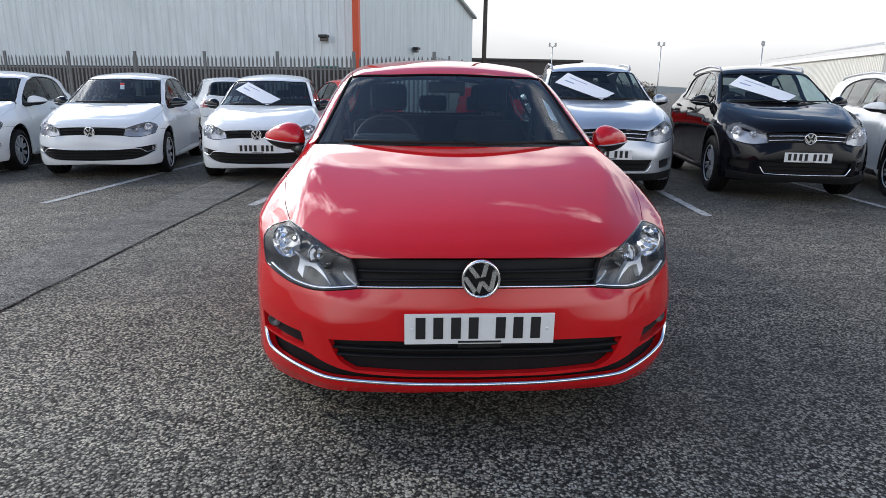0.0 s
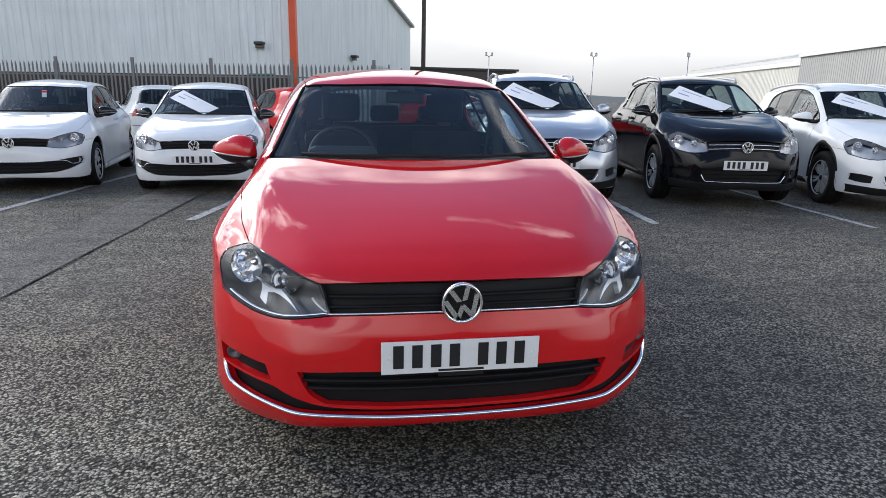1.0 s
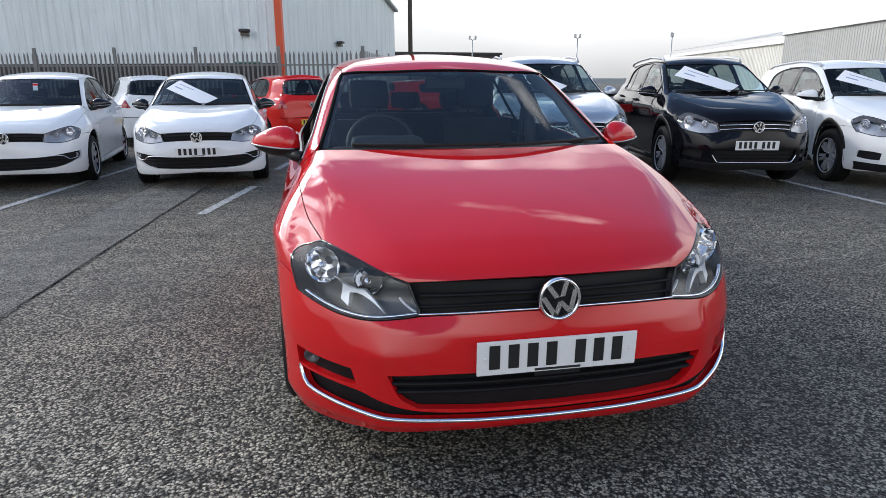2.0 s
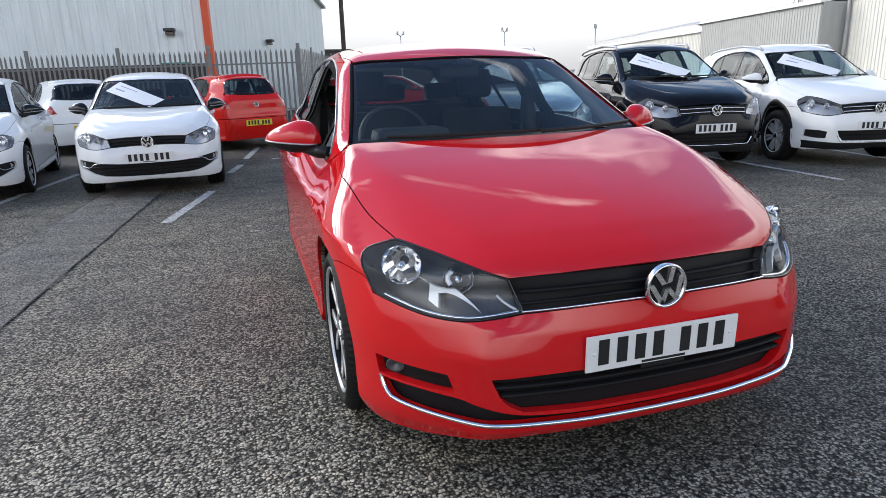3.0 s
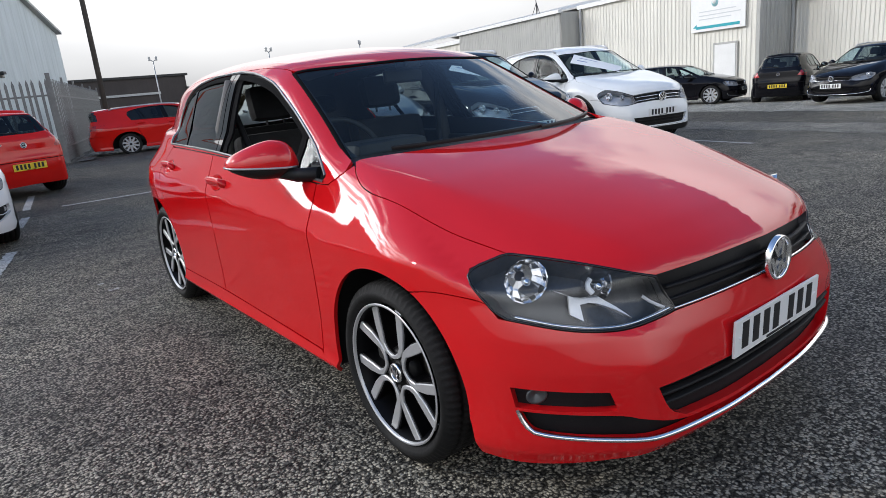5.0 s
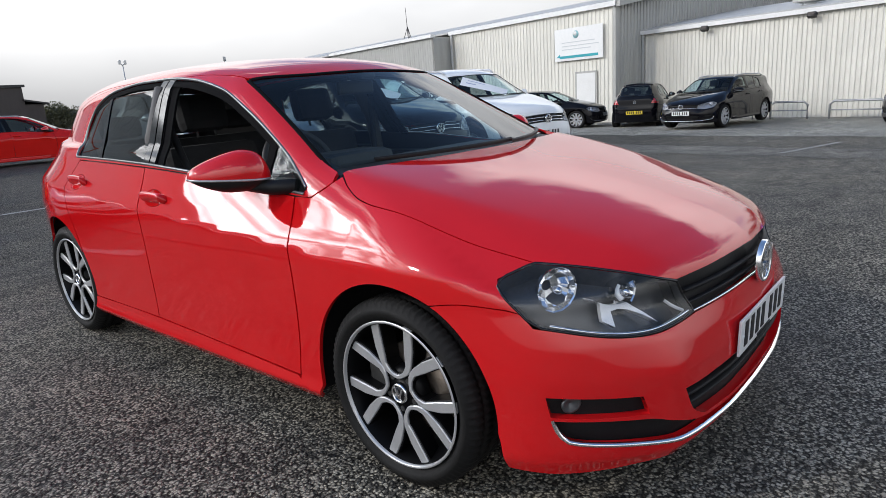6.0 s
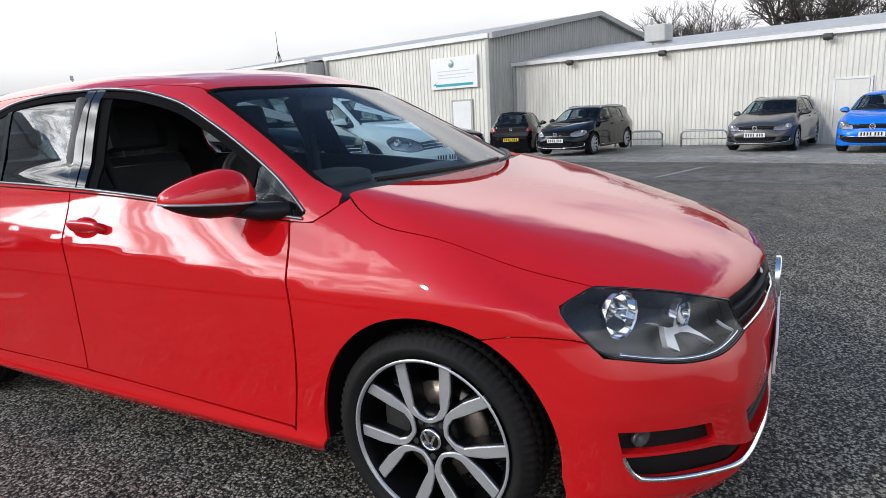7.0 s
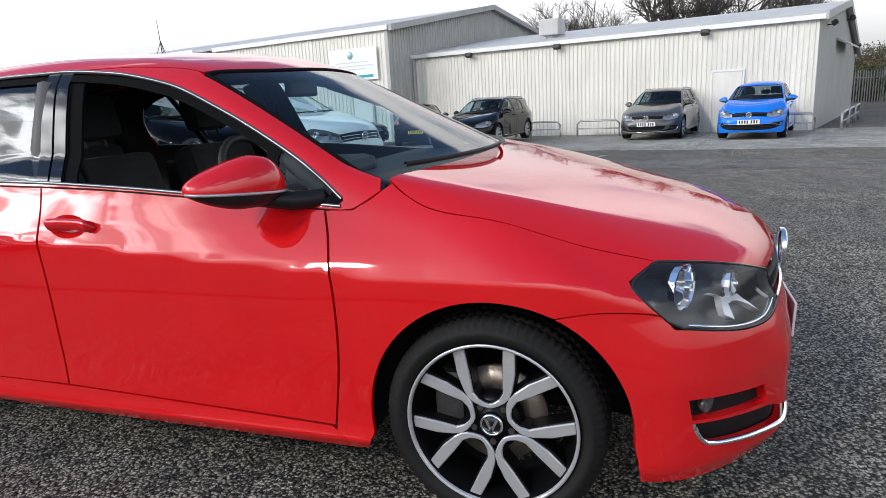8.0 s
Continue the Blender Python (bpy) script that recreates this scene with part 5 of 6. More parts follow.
def build_car(name, label, paint, m, sx=1.0, ymap=None, zmap=None, h=0.05, face="golf", R=0.318, r=0.243, style="twin", fine=False, open_window=False,
              mirrors=None, plate_f=True, sticker=False, rails=False, rear=False, estate=0.0, track=0.765, group="", steer=0.0, no_plate=False, trim=None, plate_bars=True, tag=False, category="car", wheel_back=0.0):
    car = thing(name, label, category, m, group)
    B = Body(car, sx, ymap, zmap, h, estate)
    low, top, whole = form_low, form_top, form_all
    hg = max(h, 0.05)
    W = lambda *p: tuple(B.warp(np.array([p]))[0])
    # bonnet
    lip = [(0, 0.698), (0.2, 0.694), (0.34, 0.685), (0.45, 0.676)]
    brow = [(0.45, 0.676), (0.50, 0.694), (0.555, 0.715), (0.605, 0.732), (0.655, 0.746), (0.705, 0.757)]
    lp = half_loop(low, "top", [("front", lip), ("front", brow),
                                ("top", [(0.705, 0.4217), (0.756, 0.62), (0.785, 0.88), (0.782, 1.0), (0.757, 1.085), (0.718, 1.15)]), ("top", [(0.718, 1.15), (0.6, 1.115), (0.3, 1.07), (0, 1.055)])], h)
    bonnet = B.skin("bonnet", low, "top", [lp], paint)[0]
    # front wings
    lamp_rear = [(0.402, 0.641), (0.442, 0.679), (0.482, 0.715)]
    seam = [(0.402, 0.641), (0.45, 0.652), (0.56, 0.658), (0.66, 0.644)]
    lp = outline(low, "roll", [("top", [(0.705, 0.4217), (0.756, 0.62), (0.785, 0.88), (0.782, 1.0), (0.757, 1.085), (0.721, 1.152)]), ("side", [(1.16, 0.955), (1.19, 0.932), (1.235, 0.910)]), ("side", [(1.235, 0.906), (1.320, 0.906)]),
                               ("side", [(1.321, 0.904), (1.293, 0.82), (1.273, 0.70), (1.277, 0.5), (1.310, 0.27), (1.306, 0.20)]), ("side", [(1.306, 0.20), (1.215, 0.20)]), ("side", [(1.215, 0.2), (1.186, 0.261)]),
                               ("side", arc(*ARCH_F, 0.365, -9, 117.5)), ("side", seam[::-1]), ("side", lamp_rear), ("top", [(0.788, 0.482), (0.75, 0.453), (0.705, 0.4217)])], h)
    B.skin("front_wing", low, "roll", [lp], paint, both=True)
    # front bumper with its openings
    u0 = WAYS["nose"][0](meet(low, "side", np.array([[0.447, 0.185]])))[0]
    outer = half_loop(low, "nose", [("front", [(0, 0.597), (0.2, 0.594), (0.417, 0.583)]), ("front", [(0.417, 0.583), (0.49, 0.572), (0.577, 0.562), (0.642, 0.565), (0.702, 0.576), (0.786, 0.603)]), ("side", [(0.37, 0.606), (0.402, 0.641)]),
                                    ("side", seam), ("side", arc(*ARCH_F, 0.365, 117.5, 183)), ("side", [(0.4615, 0.299), (0.452, 0.25), (0.447, 0.188)]), ("nose", [(u0[0], u0[1]), (u0[0] * 0.8, 0.176), (u0[0] * 0.5, 0.19), (0, 0.205)])], h)
    if face == "golf":
        grille = half_loop(low, "nose", [("front", [(0, 0.408), (0.3, 0.408), (0.526, 0.402)]), ("front", [(0.526, 0.402), (0.49, 0.33), (0.435, 0.296)]), ("front", [(0.435, 0.296), (0.2, 0.288), (0, 0.286)])], h)
        band = half_loop(low, "nose", [("front", [(0, 0.272), (0.4, 0.280), (0.56, 0.316), (0.62, 0.334), (0.80, 0.352)]), ("front", [(0.80, 0.352), (0.785, 0.305)]), ("front", [(0.785, 0.305), (0.763, 0.284), (0.66, 0.266), (0.50, 0.251), (0, 0.241)])], h)
        fog = [("front", [(0.636, 0.404), (0.72, 0.411), (0.806, 0.420)]), ("front", [(0.806, 0.420), (0.80, 0.364)]), ("front", [(0.80, 0.364), (0.71, 0.356), (0.620, 0.352)]), ("front", [(0.620, 0.352), (0.636, 0.404)])]
        z_bands = [(0.345, 0.50), (0.372, 0.515)]
    elif face == "polo":
        grille = half_loop(low, "nose", [("front", [(0, 0.402), (0.42, 0.404), (0.62, 0.428), (0.80, 0.452)]), ("front", [(0.80, 0.452), (0.812, 0.41), (0.80, 0.362)]), ("front", [(0.80, 0.362), (0.64, 0.290), (0.40, 0.256), (0, 0.244)])], h)
        band = None
        fog = None
        z_bands = [(0.285, 0.55), (0.325, 0.60), (0.365, 0.66)]
    else:
        grille = half_loop(low, "nose", [("front", [(0, 0.41), (0.3, 0.41), (0.50, 0.412)]), ("front", [(0.50, 0.412), (0.47, 0.34), (0.43, 0.30)]), ("front", [(0.43, 0.30), (0.2, 0.297), (0, 0.296)])], h)
        band = None
        fog = [("front", [(0.60, 0.40), (0.68, 0.415), (0.78, 0.42)]), ("front", [(0.78, 0.42), (0.79, 0.35)]), ("front", [(0.79, 0.35), (0.70, 0.33), (0.61, 0.33)]), ("front", [(0.61, 0.33), (0.60, 0.40)])]
        z_bands = [(0.335, 0.43), (0.372, 0.45)]
    fogl = outline(low, "nose", fog, h) if fog else None
    holes = [grille] + ([fogl, fogl * [-1, 1]] if fog else []) + ([band] if band is not None else [])
    bumper = B.skin("front_bumper", low, "nose", [outer] + holes, paint, wall=0.03, gap=0.0015)[0]
    for hole, nm in ((grille, "lower_grille"), (band, "bumper_band")):
        if hole is not None:
            B.skin(nm, low, "nose", [hole], GRILLE, off=0.035, wall=0, gap=-0.012, parent=bumper, label="black plastic mesh backing")
    if fog:
        B.skin("fog_recess", low, "nose", [fogl], GRILLE, both=True, off=0.028, wall=0, gap=-0.01, parent=bumper)
    for z, xw in z_bands:
        B.bead("grille_slat", low, "front", [(-xw, z), (0, z), (xw, z)], GRILLE, 0.012, 0.012, off=0.018, parent=bumper, label="black grille slat")
    if face == "polo":
        B.bead("chrome_strip", low, "front", [(-0.79, 0.383), (-0.70, 0.362), (-0.64, 0.40), (-0.56, 0.414), (-0.3, 0.400), (0, 0.399), (0.3, 0.400), (0.56, 0.414), (0.64, 0.40), (0.70, 0.362), (0.79, 0.383)], CHROME, 0.009, 0.005, parent=bumper, label="thin chrome line round the lower grille")
    if face == "tiguan":
        apron = half_loop(low, "nose", [("front", [(0, 0.268), (0.45, 0.270), (0.80, 0.30)]), ("front", [(0.80, 0.30), (0.785, 0.195)]), ("front", [(0.785, 0.195), (0.4, 0.180), (0, 0.198)])], h)
        B.skin("bumper_apron", low, "nose", [apron], PLASTIC, off=-0.004, wall=0.01, parent=bumper, label="black plastic lower apron")
        for ar, a1 in ((ARCH_F, 165), (ARCH_R, 150)):
            B.bead("arch_trim", low, "side", arc(*ar, 0.383, 15 if ar is ARCH_R else -5, a1), PLASTIC, 0.045, 0.006, both=True, label="black wheel arch trim")
        B.bead("chrome_strip", low, "front", [(-0.50, 0.36), (-0.45, 0.292), (-0.40, 0.285), (0, 0.282), (0.40, 0.285), (0.45, 0.292), (0.50, 0.36)], CHROME, 0.012, 0.006, parent=bumper, label="chrome trim under the lower grille")
    if face == "golf":
        B.bead("chrome_strip", low, "front", [(-0.797, 0.344), (-0.787, 0.308), (-0.765, 0.286), (-0.66, 0.268), (-0.50, 0.253), (0, 0.243), (0.50, 0.253), (0.66, 0.268), (0.765, 0.286), (0.787, 0.308), (0.797, 0.344)], CHROME, 0.013, 0.006, parent=bumper, label="chrome trim strip across the bumper")
        B.bead("chrome_end", low, "front", [(0.797, 0.342), (0.799, 0.356)], CHROME, 0.010, 0.005, both=True, parent=bumper)
    for s in (1, -1):
        fx = W(s * 0.735, 0.30, 0.405) if face == "polo" else W(s * 0.755, 0.30, 0.393)
        wide = 2.0 if face == "polo" else 1.0
        me = lathe([(0.03, 0.0), (0.0, 0.026), (-0.012, 0.03), (-0.012, 0.024), (0.0, 0.0)], 18)
        for v in me.vertices:
            v.co.y *= wide
            v.co.z *= 0.8 if fine else 1.0
        lamp_ob = part("fog_lamp", me, LAMPIN if fine else LAMPCLEAR, bumper, "clear oval fog lamp" if face == "polo" else "round fog lamp", pose(fx[0] - s * (0.004 if fine else 0.02), fx[1] + (0.0 if face == "polo" else -0.006 if fine else 0.045), fx[2], 0, 0, 90 + s * 30))
        if face == "tiguan":
            part("fog_ring", lathe([(-0.008, 0.05), (-0.016, 0.047), (-0.016, 0.04), (-0.008, 0.038)], 24), CHROME, lamp_ob, "chrome fog lamp ring", pose(-0.02, 0, 0))
    # upper grille
    ug = half_loop(low, "nose", [("front", [(q, z - 0.002) for q, z in lip]), ("front", [(0.45, 0.674), (0.417, 0.587)]), ("front", [(0.417, 0.587), (0.2, 0.598), (0, 0.601)])], h)
    upg = B.skin("upper_grille", low, "nose", [ug], GRILLE, off=0.03, wall=0, gap=-0.006, label="black upper grille")[0]
    slats = [(0.622, GRILLE, 0.010), (0.652, GRILLE, 0.012)]
    if face == "tiguan":
        slats = [(0.622, CHROME, 0.012), (0.662, CHROME, 0.012)]
    for z, mat, w in slats:
        B.bead("slat", low, "front", [(-0.42, z - 0.012), (-0.2, z - 0.002), (0, z), (0.2, z - 0.002), (0.42, z - 0.012)], mat, w, 0.008, off=0.010, parent=upg)
    B.bead("chrome_line", low, "front", [(-0.424, 0.588), (-0.2, 0.599), (0, 0.602), (0.2, 0.599), (0.424, 0.588)], CHROME if face == "golf" else GLOSS, 0.007, 0.004, parent=upg, label="thin chrome grille line")
    bp = meet(low, "front", np.array([[0.0, 0.632]]))[0]
    bw = W(*bp)
    badge(car, pose(bw[0], bw[1] - 0.012, bw[2] + 0.004, -12, 0, 90), 0.067, fine)
    # headlamps
    lamp = outline(low, "nose", [("front", brow), ("top", [(0.705, 0.4217), (0.75, 0.453), (0.788, 0.482)]), ("side", lamp_rear[::-1]), ("side", [(0.402, 0.641), (0.37, 0.607)]),
                                 ("front", [(0.786, 0.605), (0.702, 0.579), (0.642, 0.568), (0.577, 0.565), (0.49, 0.575), (0.417, 0.587)]), ("front", [(0.417, 0.587), (0.45, 0.674)])], h)
    lens = B.skin("headlamp", low, "nose", [lamp], LENS, both=True, label="clear headlamp lens")
    for s, ln in zip((1, -1), lens):
        ln.visible_shadow = False
        piece = B.sheet(low, "nose", [lamp], off=0.072, wall=0, gap=0.002)
        B.put("lamp_housing", piece, LAMPIN if fine else LAMPCLEAR, ln, s < 0, "dark grey lamp housing")
        piece = B.sheet(low, "nose", [lamp], off=0.004, wall=0.075, gap=0.0025)
        # only the rim wall of the pocket
        V, N, Fc = piece
        B.put("lamp_rim", (V, np.zeros((0, 3)), [f for f in Fc if len(f) == 4]), LAMPIN if fine else LAMPCLEAR, ln, s < 0, "grey lamp pocket")
        for at, rr, tn in (((0.706, 0.690), 0.060 if fine else 0.052, 25), ((0.566, 0.664), 0.045 if fine else 0.036, 12)):
            q = W(*meet(low, "front", np.array([at]))[0])
            lamp_bowl(ln, (s * q[0], q[1] + 0.045, q[2]), rr, s * tn)
        B.bead("lamp_seal", low, "nose", np.vstack([lamp, lamp[:1]]) * [s, 1], GLOSS, 0.007, 0.002, parent=ln, label="black lamp edge")
        if fine:
            for nm, pts, wd in (("lamp_edge_strip", [(0.484, 0.632), (0.46, 0.612), (0.434, 0.596)], 0.008), ("lamp_collar", [(0.596, 0.700), (0.612, 0.68), (0.604, 0.655)], 0.016)):
                B.bead(nm, low, "front", [(s * q, z) for q, z in pts], LAMPBRIGHT, wd, 0.004, off=0.022, parent=ln, label="bright silver lamp strip")
            piece = B.sheet(low, "nose", [outline(low, "nose", [("front", [(0.668, 0.612), (0.660, 0.655), (0.687, 0.676)]), ("front", [(0.687, 0.676), (0.64, 0.645), (0.592, 0.643)]), ("front", [(0.592, 0.643), (0.56, 0.622), (0.532, 0.589)]), ("front", [(0.532, 0.589), (0.565, 0.615), (0.60, 0.632), (0.638, 0.632)]), ("front", [(0.638, 0.632), (0.645, 0.594)]), ("front", [(0.645, 0.594), (0.668, 0.612)])], 0.02)], off=0.024, wall=0.02, gap=0)
            B.put("lamp_wedge", piece, LAMPBRIGHT, ln, s < 0, "bright silver wedge reflector")
            B.bead("lamp_light_bar", low, "front", [(s * q, z) for q, z in ((0.43, 0.592), (0.50, 0.582), (0.577, 0.573), (0.642, 0.576), (0.702, 0.587), (0.772, 0.610))], REFLECT, 0.010, 0.006, off=0.012, parent=ln, label="bright lower light strip")
    # doors, sill, side panel
    door = outline(low, "side", [("side", [(1.326, 0.906), (1.8, 0.946), (2.1, 0.970), (2.386, 0.982)]), ("side", [(2.386, 0.982), (2.360, 0.88), (2.345, 0.72), (2.346, 0.5), (2.352, 0.301)]), ("side", [(2.352, 0.301), (1.315, 0.27)]), ("side", [(1.315, 0.27), (1.282, 0.5), (1.278, 0.70), (1.298, 0.82), (1.326, 0.906)])], h)
    def oval(y, z, a, b, n):
        th = np.linspace(0, 2 * np.pi, n, endpoint=False)
        return np.c_[y + a * np.cos(th), z + b * np.sin(th) + 0.05 * a * np.cos(th)]

    grips = ((2.235, 0.862), (3.09, 0.897))
    cup = [[oval(y, z, 0.078, 0.034, 32)] if fine else [] for y, z in grips]
    fd = B.skin("front_door", low, "side", [door] + cup[0], paint, both=True)
    rdoor = outline(low, "side", [("side", [(2.391, 0.982), (2.8, 0.991), (3.222, 0.997)]), ("side", [(3.222, 0.997), (3.228, 0.9), (3.175, 0.72), (3.110, 0.530)]), ("side", arc(*ARCH_R, 0.388, 147, 183)), ("side", [(3.048, 0.297), (2.358, 0.301)]),
                                  ("side", [(2.358, 0.301), (2.352, 0.5), (2.351, 0.72), (2.366, 0.88), (2.391, 0.982)])], h)
    rd = B.skin("rear_door", low, "side", [rdoor] + cup[1], paint, both=True)
    if fine:
        for (gy, gzz), doors in zip(grips, (fd, rd)):
            rings, nr = [], 7
            for k in range(nr):
                q = 1.0 - k / nr
                p = meet(low, "side", oval(gy, gzz, 0.0785 * q, 0.0345 * q, 32))
                rings.append(p - slope(low, p) * 0.0145 * (1 - q ** 3))
            V = B.warp(np.concatenate(rings))
            Fc = [[j * 32 + i, j * 32 + (i + 1) % 32, (j + 1) * 32 + (i + 1) % 32, (j + 1) * 32 + i] for j in range(nr - 1) for i in range(32)] + [list(range((nr - 1) * 32, nr * 32))]
            for o, sgn in zip(doors, (False, True)):
                B.put("handle_recess", (V, np.zeros((0, 3)), Fc), paint, o, sgn, "round recess behind the door handle")
    sill = outline(low, "side", [("side", [(1.225, 0.200), (1.326, 0.266)]), ("side", [(1.326, 0.266), (2.4, 0.297), (3.06, 0.293)]), ("side", [(3.06, 0.293), (3.07, 0.2)]), ("side", [(3.07, 0.2), (2.2, 0.185), (1.225, 0.19)])], h)
    B.skin("sill", low, "side", [sill], trim or paint, both=True)
    dlo = outline(whole, "side", [("side", np.c_[np.linspace(1.27, 3.255, 50), DLO_TOP(np.linspace(1.27, 3.255, 50))]), ("side", [(3.255, 1.255), (3.300, 1.15), (3.30, 1.014)]), ("side", np.c_[np.linspace(3.30, 1.27, 40), dlo_low(np.linspace(3.30, 1.27, 40))])], h)
    rl = [(0.50, 3.78), (0.55, 3.2), (0.585, 2.5), (0.572, 2.1), (0.555, 1.865)]
    sidep = outline(whole, "side", [("side", [(1.235, 0.909), (1.326, 0.909), (1.8, 0.949), (2.1, 0.973), (2.39, 0.985), (2.8, 0.994), (3.226, 1.000)]), ("side", [(3.226, 1.000), (3.232, 0.9), (3.179, 0.72), (3.119, 0.525)]), ("side", arc(*ARCH_R, 0.375, 146.7, 22)), ("side", [(3.783, 0.458), (3.86, 0.6)]),
                                    ("side", [(3.86, 0.6), (4.0, 0.61), (4.06, 0.61)]), ("side", [(4.06, 0.61), (4.05, 0.9), (3.98, 1.03), (3.86, 1.18), (3.76, 1.31)]), ("top", rl), ("top", [(0.568, 1.85), (0.635, 1.5), (0.70, 1.225)]), ("top", [(0.70, 1.222), (0.722, 1.158)]), ("side", [(1.163, 0.955), (1.19, 0.935), (1.235, 0.909)])], h)
    B.skin("body_side", whole, "side", [sidep, dlo], paint, both=True, h=0.018 if fine else None)
    if fine:
        B.skin("inner_trim", whole, "side", [sidep, dlo], DASH, both=True, off=0.016, wall=0, gap=-0.006, h=0.06, label="dark inner trim")
        B.skin("inner_trim", low, "side", [door], DASH, both=True, off=0.016, wall=0, gap=-0.008, h=0.06, label="dark inner door skin")
        B.skin("inner_trim", low, "side", [rdoor], DASH, both=True, off=0.016, wall=0, gap=-0.008, h=0.06, label="dark inner door skin")
    # glass
    for nm, y0, y1, l0, l1, mat, off in (("quarter_pane", 1.31, 1.497, 0.0, 0.015, GLASS, 0.008), ("front_window", 1.535, 2.305, 0.015, 0.085, GLASS, 0.008), ("rear_window", 2.422, 2.935, 0.085, 0.11, DARKGLASS, 0.008), ("rear_quarter_pane", 2.962, 3.285, 0.11, 0.0, DARKGLASS, 0.008),
                                         ("mirror_sail", 1.27, 1.312, 0.0, 0.0, SEAL, 0.003), ("window_divider", 1.495, 1.537, 0.015, 0.015, SEAL, 0.004), ("pillar_cover", 2.305, 2.356, 0.085, 0.085, PILLAR, 0.003), ("pillar_cover", 2.366, 2.418, 0.085, 0.085, PILLAR, 0.003), ("pillar_gap", 2.30, 2.424, 0.085, 0.085, SEAL, 0.009), ("rear_divider", 2.933, 2.964, 0.11, 0.11, PILLAR, 0.004)):
        piece = B.sheet(whole, "side", [pane(y0, y1, hg, l0, l1)], off=off, wall=0.004 if mat in (GLASS, DARKGLASS) else 0.01, gap=0.0, h=hg)
        for s in (False, True):
            if nm == "front_window" and s and open_window:
                continue
            o = B.put(nm, piece, mat, (fd if "front" in nm or "mirror" in nm or nm in ("quarter_pane", "window_divider") else rd)[1 if s else 0], s, "")
            if mat in (GLASS, DARKGLASS):
                o.visible_shadow = False
    yy, yl = np.linspace(1.275, 3.25, 60), np.linspace(1.275, 3.29, 60)
    ring = np.vstack([np.c_[yy, DLO_TOP(yy)], rounded([(3.26, 1.245), (3.30, 1.15), (3.298, 1.022)]), np.c_[yl[::-1], dlo_low(yl[::-1])]])
    B.bead("window_trim", whole, "side", ring, SATIN if fine else GLOSS, 0.013, 0.005, both=True, label="satin metal window trim" if fine else "gloss black window trim")
    if fine:
        ye = np.linspace(1.50, 3.25, 50)
        B.bead("door_frame", whole, "side", np.c_[ye, DLO_TOP(ye) - 0.020], SEAL, 0.032, 0.0008, both=True, off=0.006, label="black rubber door frame")
        for o, sgn in zip(fd, (False, True)):
            B.put("frame_post", B.sheet(whole, "side", [pane(2.245, 2.306, hg, 0.085, 0.085)], off=0.014, wall=0.01, gap=0.0, h=hg), SEAL, o, sgn, "black rubber frame post")
    ws = half_loop(top, "top", [("top", [(0, 1.0), (0.4, 1.09), (0.692, 1.228)]), ("top", [(0.692, 1.228), (0.627, 1.5), (0.56, 1.846)]), ("top", [(0.56, 1.846), (0.3, 1.74), (0, 1.708)])], hg)
    wsc = B.skin("windscreen", top, "top", [ws], GLASS, off=0.003, wall=0.004, h=hg)[0]
    wsc.visible_shadow = False
    B.bead("screen_seal", top, "top", [(0.700, 1.222), (0.635, 1.5), (0.566, 1.848)], SEAL, 0.02, 0.003, both=True, parent=wsc, label="black screen edge")
    B.bead("screen_top_seal", top, "top", [(-0.56, 1.85), (-0.3, 1.742), (0, 1.71), (0.3, 1.742), (0.56, 1.85)], SEAL, 0.02, 0.002, parent=wsc)
    roof = half_loop(top, "top", [("top", [(0, 1.716), (0.3, 1.748), (0.556, 1.86)]), ("top", rl[::-1]), ("top", [(0.50, 3.78), (0.25, 3.85), (0, 3.87)])], h)
    B.skin("roof", top, "top", [roof], paint)
    cowl = half_loop(low, "top", [("top", [(0, 1.03), (0.3, 1.05), (0.6, 1.095), (0.715, 1.125)]), ("top", [(0.715, 1.125), (0.71, 1.25)]), ("top", [(0.71, 1.25), (0.4, 1.17), (0, 1.10)])], hg)
    cw = B.skin("scuttle", low, "top", [cowl], PLASTIC, off=0.022, wall=0, gap=0, label="black scuttle panel below the windscreen")[0]
    for x0, x1 in ((-0.55, 0.10), (0.08, 0.66)):
        pts = [(x0 + (x1 - x0) * k / 8, 1.005 + 0.53 * ((x0 + (x1 - x0) * k / 8)) ** 2 + 0.012 * k / 8) for k in range(9)]
        B.bead("wiper", top, "top", pts, PLASTIC, 0.014, 0.008, parent=cw, label="black wiper blade", off=-0.003)
    # tail
    rw = half_loop(top, "back", [("back", [(0, 1.355), (0.25, 1.35), (0.45, 1.325)]), ("back", [(0.45, 1.325), (0.53, 1.2), (0.58, 1.07)]), ("back", [(0.58, 1.07), (0.3, 1.045), (0, 1.04)])], hg)
    rg = B.skin("rear_window_glass", top, "back", [rw], DARKGLASS, off=0.002, wall=0.004, h=hg)[0]
    rg.visible_shadow = False
    tl = outline(low, "tail", [("tail", [(0.38, 0.80), (0.60, 0.79)]), ("tail", [(0.60, 0.79), (0.62, 0.90), (0.60, 0.95)]), ("tail", [(0.60, 0.95), (0.45, 0.945)]), ("tail", [(0.45, 0.945), (0.38, 0.80)])], hg)
    tg = half_loop(whole, "tail", [("tail", [(0, 1.032), (0.3, 1.035), (0.55, 1.05)]), ("tail", [(0.55, 1.05), (0.62, 0.95), (0.63, 0.8), (0.63, 0.615)]), ("tail", [(0.63, 0.615), (0.3, 0.615), (0, 0.615)])], h)
    gate = B.skin("tailgate", whole, "tail", [tg, tl, tl * [-1, 1]], paint)[0]
